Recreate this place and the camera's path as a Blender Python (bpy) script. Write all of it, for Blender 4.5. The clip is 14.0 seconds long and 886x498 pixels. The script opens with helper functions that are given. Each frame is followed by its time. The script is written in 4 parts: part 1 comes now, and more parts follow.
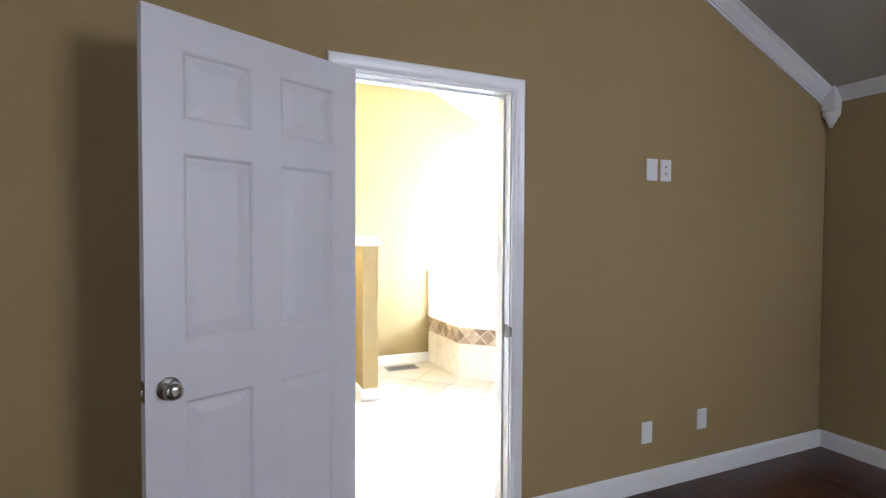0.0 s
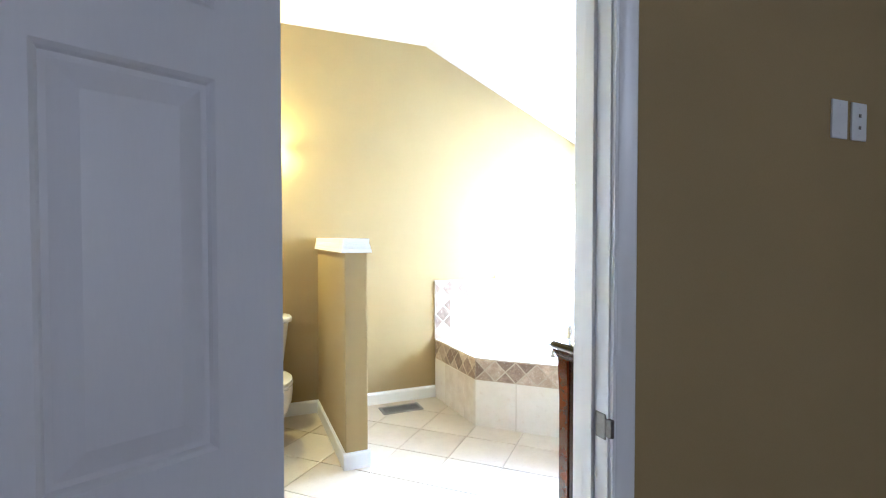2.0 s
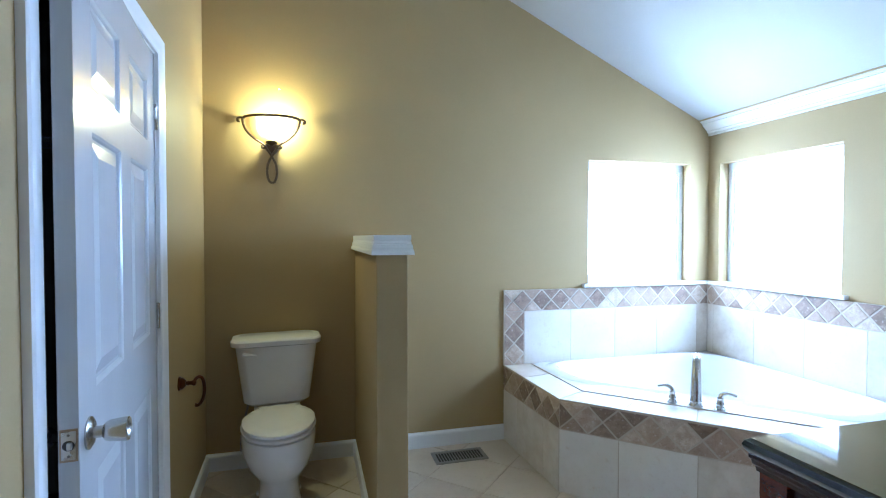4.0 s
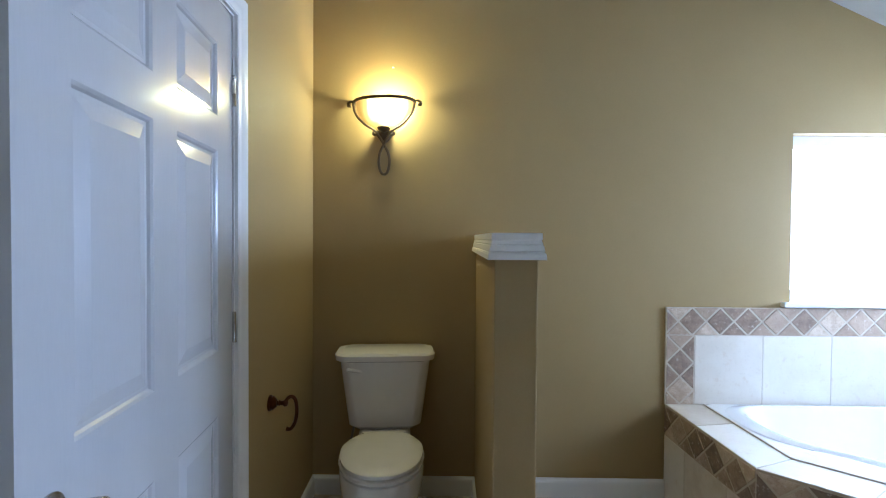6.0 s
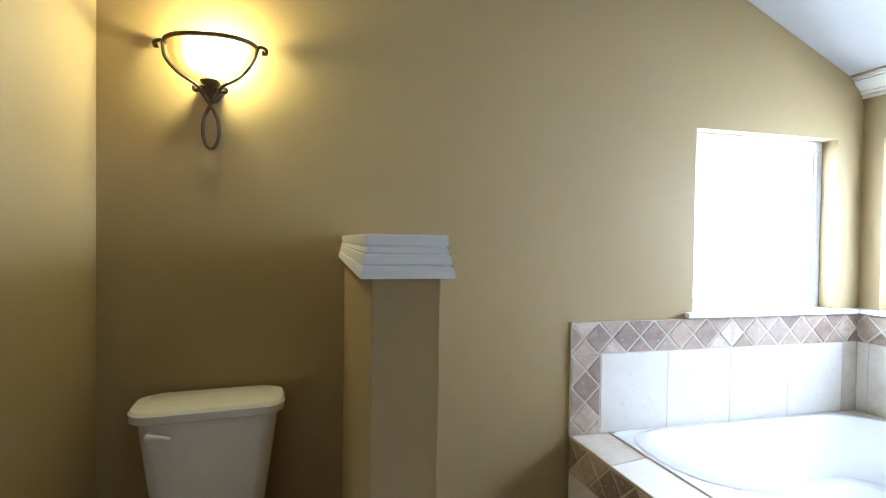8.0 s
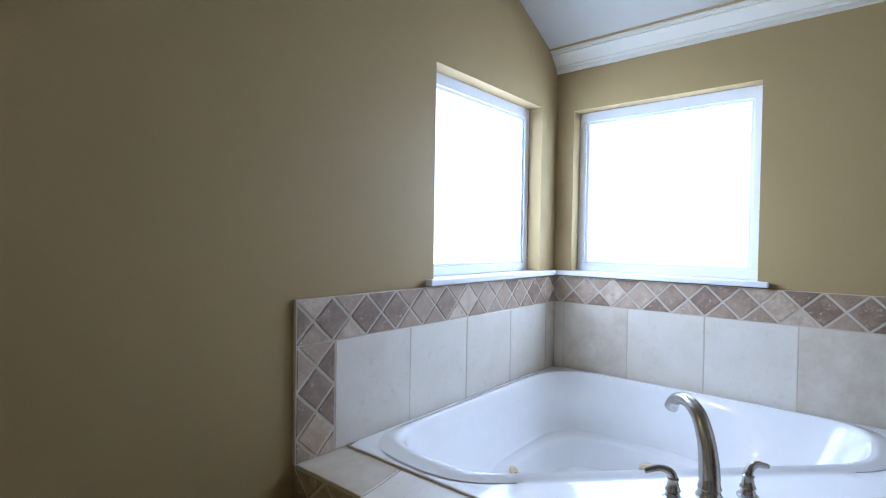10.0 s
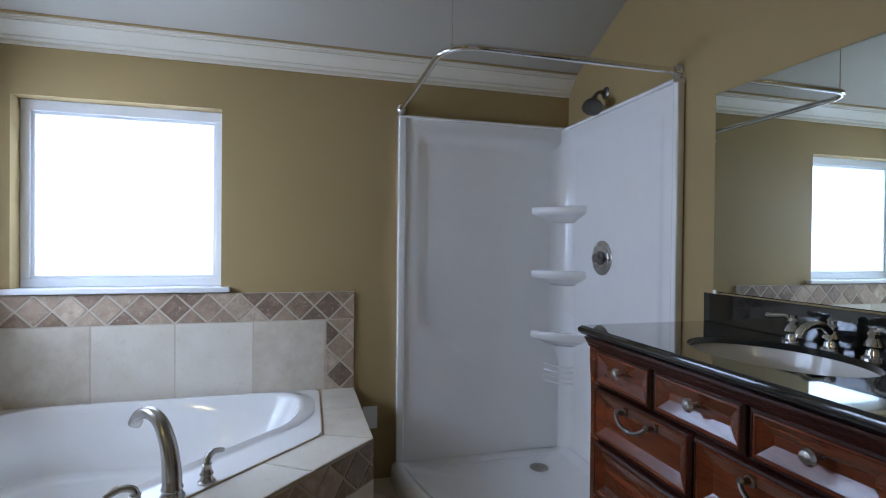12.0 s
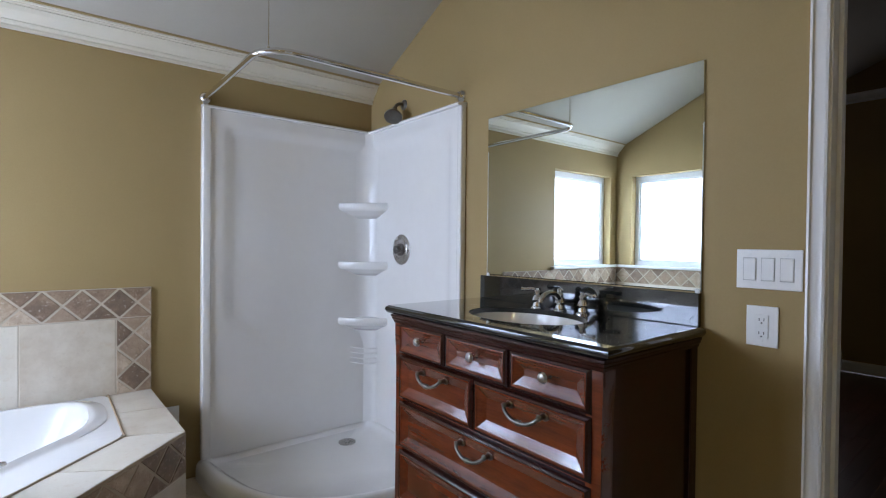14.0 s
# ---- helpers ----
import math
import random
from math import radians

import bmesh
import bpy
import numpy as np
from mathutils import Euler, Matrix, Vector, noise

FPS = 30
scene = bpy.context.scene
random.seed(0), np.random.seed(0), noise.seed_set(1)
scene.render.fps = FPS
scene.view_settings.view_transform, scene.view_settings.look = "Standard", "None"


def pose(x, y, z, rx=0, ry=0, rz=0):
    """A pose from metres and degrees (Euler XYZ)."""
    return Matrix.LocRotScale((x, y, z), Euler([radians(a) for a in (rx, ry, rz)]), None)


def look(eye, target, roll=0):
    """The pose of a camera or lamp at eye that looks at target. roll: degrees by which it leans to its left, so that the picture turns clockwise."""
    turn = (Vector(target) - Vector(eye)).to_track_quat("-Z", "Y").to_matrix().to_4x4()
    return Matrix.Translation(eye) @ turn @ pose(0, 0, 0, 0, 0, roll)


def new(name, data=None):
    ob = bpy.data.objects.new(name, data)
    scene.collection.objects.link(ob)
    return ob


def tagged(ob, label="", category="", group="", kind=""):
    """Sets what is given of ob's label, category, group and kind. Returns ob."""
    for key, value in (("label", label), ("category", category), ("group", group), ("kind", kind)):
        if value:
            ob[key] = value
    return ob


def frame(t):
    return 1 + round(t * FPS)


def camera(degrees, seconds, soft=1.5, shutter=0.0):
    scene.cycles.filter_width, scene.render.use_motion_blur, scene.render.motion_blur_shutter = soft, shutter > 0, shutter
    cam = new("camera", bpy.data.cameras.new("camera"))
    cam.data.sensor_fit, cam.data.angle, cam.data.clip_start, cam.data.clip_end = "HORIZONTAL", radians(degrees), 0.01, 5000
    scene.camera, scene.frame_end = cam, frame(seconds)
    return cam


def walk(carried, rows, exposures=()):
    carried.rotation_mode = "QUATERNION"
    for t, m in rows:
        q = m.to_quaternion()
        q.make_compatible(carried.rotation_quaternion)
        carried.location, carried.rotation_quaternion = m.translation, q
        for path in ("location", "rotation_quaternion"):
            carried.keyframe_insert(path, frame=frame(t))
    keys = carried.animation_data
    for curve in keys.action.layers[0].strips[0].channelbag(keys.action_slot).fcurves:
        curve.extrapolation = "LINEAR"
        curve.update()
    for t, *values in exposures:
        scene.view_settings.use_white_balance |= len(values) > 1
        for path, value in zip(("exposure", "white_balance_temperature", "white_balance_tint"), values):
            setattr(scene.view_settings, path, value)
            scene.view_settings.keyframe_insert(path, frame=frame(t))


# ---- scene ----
cam = camera(84.2, 14.0, 1.15)
PATH = [
    (0, (0.944, 0.099, 1.358), (1.724, 1.94, 1.304), 0.3),
    (0.5, (1.035, 0.386, 1.355), (1.815, 2.227, 1.297), 0.2),
    (1, (1.119, 0.66, 1.347), (1.896, 2.501, 1.294), 0.2),
    (1.5, (1.201, 0.932, 1.363), (1.978, 2.774, 1.311), 0.2),
    (2, (1.312, 1.163, 1.363), (2.088, 3.005, 1.313), 0.0),
    (2.2, (1.363, 1.249, 1.36), (2.134, 3.094, 1.311), 0.1),
    (4.3, (1.65, 2.061, 1.341), (2.087, 4.013, 1.292), 0.1),
    (4.5, (1.665, 2.109, 1.339), (2.043, 4.073, 1.29), 0.2),
    (5, (1.706, 2.254, 1.341), (1.983, 4.235, 1.295), 0.4),
    (5.5, (1.734, 2.373, 1.344), (1.96, 4.359, 1.301), 0.5),
    (6, (1.742, 2.477, 1.334), (1.716, 4.477, 1.291), 0.4),
    (6.5, (1.729, 2.582, 1.334), (1.524, 4.571, 1.29), 0.5),
    (7, (1.717, 2.706, 1.357), (1.514, 4.695, 1.316), 0.5),
    (7.5, (1.754, 2.855, 1.363), (1.856, 4.852, 1.325), 0.8),
    (9.8, (1.968, 3.681, 1.183), (3.397, 5.079, 1.138), 0.7),
    (10, (2.017, 3.688, 1.18), (3.54, 4.983, 1.143), 0.9),
    (10.5, (2.049, 3.687, 1.211), (3.865, 4.525, 1.171), 0.8),
    (11, (2.023, 3.67, 1.238), (4.004, 3.941, 1.206), 0.9),
    (11.5, (1.981, 3.632, 1.241), (3.967, 3.399, 1.218), 0.7),
    (12, (1.917, 3.598, 1.24), (3.848, 3.08, 1.221), 0.6),
    (12.5, (1.9, 3.598, 1.249), (3.765, 2.876, 1.228), 0.8),
    (13, (1.888, 3.645, 1.246), (3.638, 2.677, 1.221), 0.8),
    (13.5, (1.827, 3.706, 1.231), (3.49, 2.595, 1.203), 0.7),
    (14, (1.741, 3.76, 1.222), (3.303, 2.511, 1.196), 0.6),
]
EXPOSURE = [(0, 3.03, 5400, 12), (.5, 2.97, 5350, 12), (1, 2.76, 5250, 12), (1.5, 2.42, 5150, 11), (2.2, 2.1, 4980, 10), (4.3, .18, 4450, 8), (5, .04, 4550, 10), (6, -.08, 4950, 11.5), (7, .12, 5100, 12), (7.7, .29, 5250, 12), (10, -1.0, 5250, 14), (11, -1.38, 5350, 14), (11.5, -1.5, 5450, 14), (12, -1.5, 5550, 14), (13, -1.36, 5650, 14), (14, -.80, 5800, 15)]
walk(cam, [(t, look(eye, target, roll)) for t, eye, target, roll in PATH], EXPOSURE)

# ---- light and sky ----
world = bpy.data.worlds.new("sky")
scene.world = world
world.use_nodes = True
wn = world.node_tree.nodes
sky = wn.new("ShaderNodeTexSky")
sky.sky_type, sky.sun_disc, sky.sun_elevation, sky.sun_rotation = 'NISHITA', False, radians(40), radians(200)
wn["Background"].inputs["Strength"].default_value = 0.12
world.node_tree.links.new(sky.outputs[0], wn["Background"].inputs["Color"])


def sun_lamp():
    d = bpy.data.lights.new("sun", 'SUN')
    d.energy, d.angle, d.color = 1.0, radians(12), (1.0, 0.95, 0.88)
    new("sun", d).matrix_world = look((-6, -9, 12), (0, 0, 0))


def window_lamp(name, eye, target, w, h, power, color, spread=180):
    d = bpy.data.lights.new(name, 'AREA')
    d.shape, d.size, d.size_y, d.energy, d.color = 'RECTANGLE', w, h, power, color
    d.spread = radians(spread)
    new(name, d).matrix_world = look(eye, target)


DAY = (0.76, 0.86, 1.0)
sun_lamp()
window_lamp("window_light_a", (3.866, 5.19, 1.47), (3.866, 4.19, 1.25), 0.88, 0.92, 56, DAY, 150)
window_lamp("window_light_b", (4.68, 4.435, 1.47), (3.68, 4.435, 1.25), 0.88, 0.92, 45, DAY, 150)
window_lamp("window_light_c", (3.78, -2.50, 1.85), (-0.4, 1.6, 1.3), 1.0, 1.35, 4.6, (1.0, 0.93, 0.89), 120)
# added fill from the left, lifts the shade behind the open door
window_lamp("fill_light_d", (-1.66, -1.1, 1.85), (2.0, 1.8, 1.3), 1.0, 1.35, 1.1, (1.0, 0.93, 0.89), 150)

# ---- materials ----


def nodes_of(name):
    m = bpy.data.materials.new(name)
    m.use_nodes = True
    return m, m.node_tree.nodes, m.node_tree.links, m.node_tree.nodes["Principled BSDF"]


def coords(n, l, scale=(1, 1, 1)):
    tc, mp = n.new("ShaderNodeTexCoord"), n.new("ShaderNodeMapping")
    mp.inputs["Scale"].default_value = scale
    l.new(tc.outputs["Object"], mp.inputs["Vector"])
    return mp.outputs[0]


def noise_tex(n, l, vec, scale, detail=4, rough=0.55):
    t = n.new("ShaderNodeTexNoise")
    t.inputs["Scale"].default_value, t.inputs["Detail"].default_value, t.inputs["Roughness"].default_value = scale, detail, rough
    l.new(vec, t.inputs["Vector"])
    return t.outputs["Fac"]


def ramp(n, l, fac, stops):
    r = n.new("ShaderNodeValToRGB")
    e = r.color_ramp.elements
    while len(e) < len(stops):
        e.new(0.5)
    for k, (p, c) in enumerate(stops):
        e[k].position, e[k].color = p, (*c, 1)
    l.new(fac, r.inputs[0])
    return r.outputs[0]


def bump(n, l, b, height, strength, distance):
    u = n.new("ShaderNodeBump")
    u.inputs["Strength"].default_value, u.inputs["Distance"].default_value = strength, distance
    l.new(height, u.inputs["Height"])
    l.new(u.outputs[0], b.inputs["Normal"])


def surface(name, dark, light, rough=0.5, metal=0.0, big=2.0, fine=60.0, bump_strength=0.1, bump_dist=0.001, stretch=(1, 1, 1), coat=0.0, rough_vary=0.08, spread=(0.3, 0.7), spec=0.5):
    """A painted, metal or ceramic surface with broad mottling and fine relief."""
    m, n, l, b = nodes_of(name)
    v = coords(n, l, stretch)
    broad, grain = noise_tex(n, l, v, big, 5), noise_tex(n, l, v, fine, 3)
    mix = n.new("ShaderNodeMath")
    mix.operation, mix.inputs[1].default_value = 'MULTIPLY_ADD', 0.3
    l.new(grain, mix.inputs[0])
    sc = n.new("ShaderNodeMath")
    sc.operation, sc.inputs[1].default_value = 'MULTIPLY', 0.7
    l.new(broad, sc.inputs[0])
    l.new(sc.outputs[0], mix.inputs[2])
    l.new(ramp(n, l, mix.outputs[0], [(spread[0], dark), (spread[1], light)]), b.inputs["Base Color"])
    mr = n.new("ShaderNodeMapRange")
    mr.inputs["To Min"].default_value, mr.inputs["To Max"].default_value = max(0.02, rough - rough_vary), rough + rough_vary
    l.new(broad, mr.inputs["Value"])
    l.new(mr.outputs[0], b.inputs["Roughness"])
    b.inputs["Metallic"].default_value, b.inputs["Coat Weight"].default_value, b.inputs["Specular IOR Level"].default_value = metal, coat, spec
    bump(n, l, b, grain, bump_strength, bump_dist)
    return m


def stone_tile(name, stops, rough, vein_scale, pit=0.0, fleck=0.0, pale=(0.66, 0.58, 0.48)):
    """Tile whose shade varies from piece to piece, with clouds and pits of its own."""
    m, n, l, b = nodes_of(name)
    info = n.new("ShaderNodeObjectInfo")
    tc = n.new("ShaderNodeTexCoord")
    add = n.new("ShaderNodeVectorMath")
    add.operation = 'MULTIPLY_ADD'
    add.inputs[1].default_value = (9.0, 7.0, 5.0)
    l.new(info.outputs["Random"], add.inputs[0])
    l.new(tc.outputs["Object"], add.inputs[2])
    cloud, fine = noise_tex(n, l, add.outputs[0], vein_scale, 6, 0.62), noise_tex(n, l, add.outputs[0], vein_scale * 9, 3)
    k = n.new("ShaderNodeMath")
    k.operation, k.inputs[1].default_value, k.use_clamp = 'MULTIPLY_ADD', 0.75, True
    l.new(info.outputs["Random"], k.inputs[0])
    h = n.new("ShaderNodeMath")
    h.operation, h.inputs[1].default_value, h.inputs[2].default_value = 'MULTIPLY_ADD', 0.9, -0.33
    l.new(cloud, h.inputs[0])
    l.new(h.outputs[0], k.inputs[2])
    col = ramp(n, l, k.outputs[0], stops)
    mx = n.new("ShaderNodeMix")
    mx.data_type, mx.blend_type = 'RGBA', 'MULTIPLY'
    mx.inputs["Factor"].default_value = pit
    dk = ramp(n, l, fine, [(0.30, (0.45, 0.38, 0.30)), (0.42, (1, 1, 1))])
    l.new(col, mx.inputs["A"])
    l.new(dk, mx.inputs["B"])
    fl = n.new("ShaderNodeMix")
    fl.data_type = 'RGBA'
    fl.inputs["B"].default_value = (*pale, 1)
    k2 = n.new("ShaderNodeMath")
    k2.operation, k2.inputs[1].default_value = 'MULTIPLY', fleck
    l.new(ramp(n, l, noise_tex(n, l, add.outputs[0], vein_scale * 2.6, 5, 0.7), [(0.58, (0, 0, 0)), (0.70, (1, 1, 1))]), k2.inputs[0])
    l.new(k2.outputs[0], fl.inputs["Factor"])
    l.new(mx.outputs["Result"], fl.inputs["A"])
    l.new(fl.outputs["Result"], b.inputs["Base Color"])
    b.inputs["Roughness"].default_value = rough
    bump(n, l, b, fine, 0.12, 0.001)
    return m


WALL = surface("tan_wall_paint", (0.320, 0.232, 0.101), (0.361, 0.263, 0.119), 0.62, spec=0.2, big=1.2, fine=170, bump_strength=0.10, bump_dist=0.0012)
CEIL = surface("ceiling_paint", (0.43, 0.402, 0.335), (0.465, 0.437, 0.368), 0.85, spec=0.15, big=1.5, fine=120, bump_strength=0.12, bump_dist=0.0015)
TRIM = surface("white_trim_paint", (0.755, 0.745, 0.725), (0.79, 0.78, 0.76), 0.32, big=3, fine=45, bump_strength=0.004, stretch=(1, 1, 0.25))
CROWN = surface("cream_crown_paint", (0.68, 0.63, 0.51), (0.73, 0.68, 0.56), 0.4, big=3, fine=45, bump_strength=0.01)
# closet door's white, its colour dimmed to offset strong window light
DOOR = surface("dimmed_white_door_paint", (0.46, 0.46, 0.465), (0.50, 0.50, 0.505), 0.15, big=2, fine=90, bump_strength=0.05, bump_dist=0.0006, stretch=(3, 3, 0.3), rough_vary=0.03)
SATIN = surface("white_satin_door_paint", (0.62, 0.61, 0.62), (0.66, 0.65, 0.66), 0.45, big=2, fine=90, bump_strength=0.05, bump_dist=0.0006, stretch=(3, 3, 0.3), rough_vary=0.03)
ACRYL = surface("white_acrylic", (0.84, 0.825, 0.80), (0.89, 0.878, 0.855), 0.09, big=2, fine=20, bump_strength=0.003, rough_vary=0.03, coat=0.9)
CHINA = surface("white_vitreous_china", (0.76, 0.73, 0.68), (0.82, 0.79, 0.75), 0.10, big=2, fine=20, bump_strength=0.005, rough_vary=0.03, coat=0.3)
NICKEL = surface("brushed_nickel", (0.42, 0.40, 0.37), (0.55, 0.53, 0.50), 0.26, 1.0, big=6, fine=120, bump_strength=0.03)
CHROME = surface("chrome", (0.75, 0.75, 0.76), (0.85, 0.85, 0.86), 0.10, 1.0, big=6, fine=120, bump_strength=0.01)
PEWTER = surface("dark_pewter", (0.13, 0.122, 0.11), (0.26, 0.245, 0.225), 0.32, 1.0, big=9, fine=120, bump_strength=0.05)
COPPER = surface("oiled_copper_bronze", (0.035, 0.013, 0.008), (0.13, 0.048, 0.026), 0.34, 1.0, big=14, fine=120, bump_strength=0.06)
BRONZE = surface("aged_bronze", (0.055, 0.042, 0.028), (0.14, 0.10, 0.065), 0.45, 0.8, big=14, fine=140, bump_strength=0.15)
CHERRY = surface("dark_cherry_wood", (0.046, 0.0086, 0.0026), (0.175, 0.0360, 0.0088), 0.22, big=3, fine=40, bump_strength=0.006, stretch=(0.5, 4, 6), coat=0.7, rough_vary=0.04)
# same cherry, upright grain; the shade on sides, cornice and beads is in its colour
CHERRY_SHADED = surface("shaded_cherry_wood_upright", (0.014, 0.0030, 0.0015), (0.042, 0.0085, 0.0034), 0.22, big=3, fine=60, bump_strength=0.02, stretch=(3, 3, 0.6), coat=0.1)
GROUT = surface("sandy_grout", (0.42, 0.34, 0.24), (0.54, 0.46, 0.34), 0.85, big=6, fine=300, bump_strength=0.4, bump_dist=0.001)
PALEGROUT = surface("pale_grout", (0.47, 0.40, 0.30), (0.60, 0.53, 0.42), 0.85, big=6, fine=300, bump_strength=0.4, bump_dist=0.001)
CAULK = surface("rusty_caulk", (0.20, 0.12, 0.055), (0.46, 0.34, 0.20), 0.7, big=9, fine=120, bump_strength=0.3)
PLATE = surface("white_plastic", (0.78, 0.78, 0.76), (0.84, 0.84, 0.82), 0.32, big=5, fine=80, bump_strength=0.01)
GAP = surface("grey_shadow_gap", (0.38, 0.38, 0.37), (0.46, 0.46, 0.45), 0.6)
SLOT = surface("dark_slot", (0.02, 0.02, 0.02), (0.04, 0.04, 0.04), 0.6)
VENTM = surface("painted_steel_vent", (0.22, 0.20, 0.17), (0.32, 0.295, 0.255), 0.45, 0.3, big=12, fine=120)
BEIGE = surface("beige_plastic", (0.50, 0.38, 0.20), (0.62, 0.48, 0.27), 0.35, big=9, fine=80)
VINYL = surface("white_vinyl", (0.76, 0.77, 0.78), (0.82, 0.83, 0.84), 0.4, big=3, fine=60, bump_strength=0.02)
WIRE = surface("white_coated_wire", (0.72, 0.72, 0.72), (0.8, 0.8, 0.8), 0.35)
# tan paint made paler: brightness in the colour for the unlit closet
CLOSET = surface("lightened_closet_wall_paint", (0.60, 0.57, 0.46), (0.66, 0.63, 0.52), 0.7, big=1.2, fine=170, bump_strength=0.1)
DRYWALL = surface("outside_siding", (0.5, 0.5, 0.48), (0.6, 0.6, 0.57), 0.8)
CREAM = stone_tile("cream_ceramic_tile", [(0.0, (0.47, 0.385, 0.275)), (0.40, (0.65, 0.585, 0.48)), (1.0, (0.75, 0.70, 0.61))], 0.28, 8, 0.10, 0.45, (0.56, 0.44, 0.30))
FLOORT = stone_tile("sand_ceramic_floor_tile", [(0.0, (0.50, 0.41, 0.29)), (0.5, (0.60, 0.51, 0.38)), (1.0, (0.66, 0.58, 0.45))], 0.33, 7, 0.15)
SLATE = stone_tile("tumbled_travertine_tile", [(0.0, (0.150, 0.102, 0.068)), (0.26, (0.215, 0.144, 0.094)), (0.48, (0.325, 0.232, 0.155)), (0.74, (0.41, 0.305, 0.208)), (1.0, (0.60, 0.49, 0.36))], 0.5, 24, 0.75, 0.7)


def granite_material():
    m, n, l, b = nodes_of("black_green_granite")
    v = coords(n, l)
    vo = n.new("ShaderNodeTexVoronoi")
    vo.inputs["Scale"].default_value = 260
    l.new(v, vo.inputs["Vector"])
    cloud = noise_tex(n, l, v, 60, 4, 0.6)
    a = n.new("ShaderNodeMath")
    a.operation = 'MULTIPLY'
    l.new(vo.outputs["Color"], a.inputs[0])
    l.new(cloud, a.inputs[1])
    l.new(ramp(n, l, a.outputs[0], [(0.06, (0.005, 0.006, 0.006)), (0.24, (0.009, 0.010, 0.0105)), (0.38, (0.014, 0.017, 0.016)), (0.54, (0.030, 0.036, 0.033))]), b.inputs["Base Color"])
    b.inputs["Roughness"].default_value, b.inputs["Coat Weight"].default_value = 0.06, 1.0
    return m


def wood_floor_material():
    m, n, l, b = nodes_of("dark_hardwood_floor")
    v = coords(n, l, (9, 0.7, 1))
    g = noise_tex(n, l, v, 6, 6, 0.6)
    info = n.new("ShaderNodeObjectInfo")
    a = n.new("ShaderNodeMath")
    a.operation, a.inputs[1].default_value = 'MULTIPLY_ADD', 0.4
    l.new(info.outputs["Random"], a.inputs[0])
    l.new(g, a.inputs[2])
    l.new(ramp(n, l, a.outputs[0], [(0.3, (0.022, 0.006, 0.004)), (0.9, (0.075, 0.022, 0.013))]), b.inputs["Base Color"])
    b.inputs["Roughness"].default_value = 0.28
    bump(n, l, b, g, 0.08, 0.001)
    return m


def mirror_material():
    m, n, l, b = nodes_of("silvered_mirror")
    b.inputs["Metallic"].default_value, b.inputs["Roughness"].default_value = 1.0, 0.004
    b.inputs["Base Color"].default_value = (0.76, 0.81, 0.77, 1)
    return m


def frosted_material():
    """Obscure window glass that spreads the daylight behind it."""
    m, n, l, b = nodes_of("frosted_window_glass")
    tr, mx = n.new("ShaderNodeBsdfTranslucent"), n.new("ShaderNodeMixShader")
    tr.inputs["Color"].default_value = (0.95, 0.97, 1, 1)
    b.inputs["Base Color"].default_value, b.inputs["Roughness"].default_value = (0.85, 0.88, 0.9, 1), 0.25
    mx.inputs[0].default_value = 0.85
    l.new(b.outputs[0], mx.inputs[1])
    l.new(tr.outputs[0], mx.inputs[2])
    l.new(mx.outputs[0], n["Material Output"].inputs["Surface"])
    return m


def lamp_glass_material():
    m, n, l, b = nodes_of("lit_amber_glass")
    v = coords(n, l)
    far, near = n.new("ShaderNodeVectorMath"), n.new("ShaderNodeMapRange")
    far.operation = 'DISTANCE'
    far.inputs[1].default_value = (0.022, -0.085, 0.112)  # the bulb inside
    l.new(v, far.inputs[0])
    near.inputs["From Min"].default_value, near.inputs["From Max"].default_value, near.inputs["To Min"].default_value, near.inputs["To Max"].default_value = 0.045, 0.180, 0.92, 0.0
    l.new(far.outputs["Value"], near.inputs["Value"])
    add = n.new("ShaderNodeMath")
    add.operation, add.inputs[1].default_value = 'MULTIPLY_ADD', 0.22
    l.new(noise_tex(n, l, v, 22, 5), add.inputs[0])
    l.new(near.outputs[0], add.inputs[2])
    c = ramp(n, l, add.outputs[0], [(0.12, (0.026, 0.0115, 0.001)), (0.40, (0.080, 0.043, 0.005)), (0.62, (0.21, 0.145, 0.028)), (0.92, (1.0, 0.82, 0.30))])
    b.inputs["Base Color"].default_value, b.inputs["Roughness"].default_value = (0.8, 0.6, 0.35, 1), 0.3
    l.new(c, b.inputs["Emission Color"])
    b.inputs["Emission Strength"].default_value = 7.5
    return m


GRANITE, PLANK, MIRROR, FROST, AMBER = granite_material(), wood_floor_material(), mirror_material(), frosted_material(), lamp_glass_material()

# ---- mesh helpers ----


def part(name, bm, material, parent=None, label="", smooth=False):
    me = bpy.data.meshes.new(name)
    bmesh.ops.recalc_face_normals(bm, faces=bm.faces)
    bm.to_mesh(me)
    bm.free()
    if smooth:
        me.shade_smooth()
        me.set_sharp_from_angle(angle=radians(38))
    me.materials.append(material)
    ob = new(name, me)
    if parent:
        ob.parent = parent
    return tagged(ob, label)


def share(name, me, parent, m):
    ob = new(name, me)
    ob.parent = parent
    ob.matrix_local = m
    return ob


def thing(name, label, category, m=None, group="", kind=""):
    ob = new(name)
    ob.empty_display_size = 0.1
    if m is not None:
        ob.matrix_world = m
    return tagged(ob, label, category, group, kind)


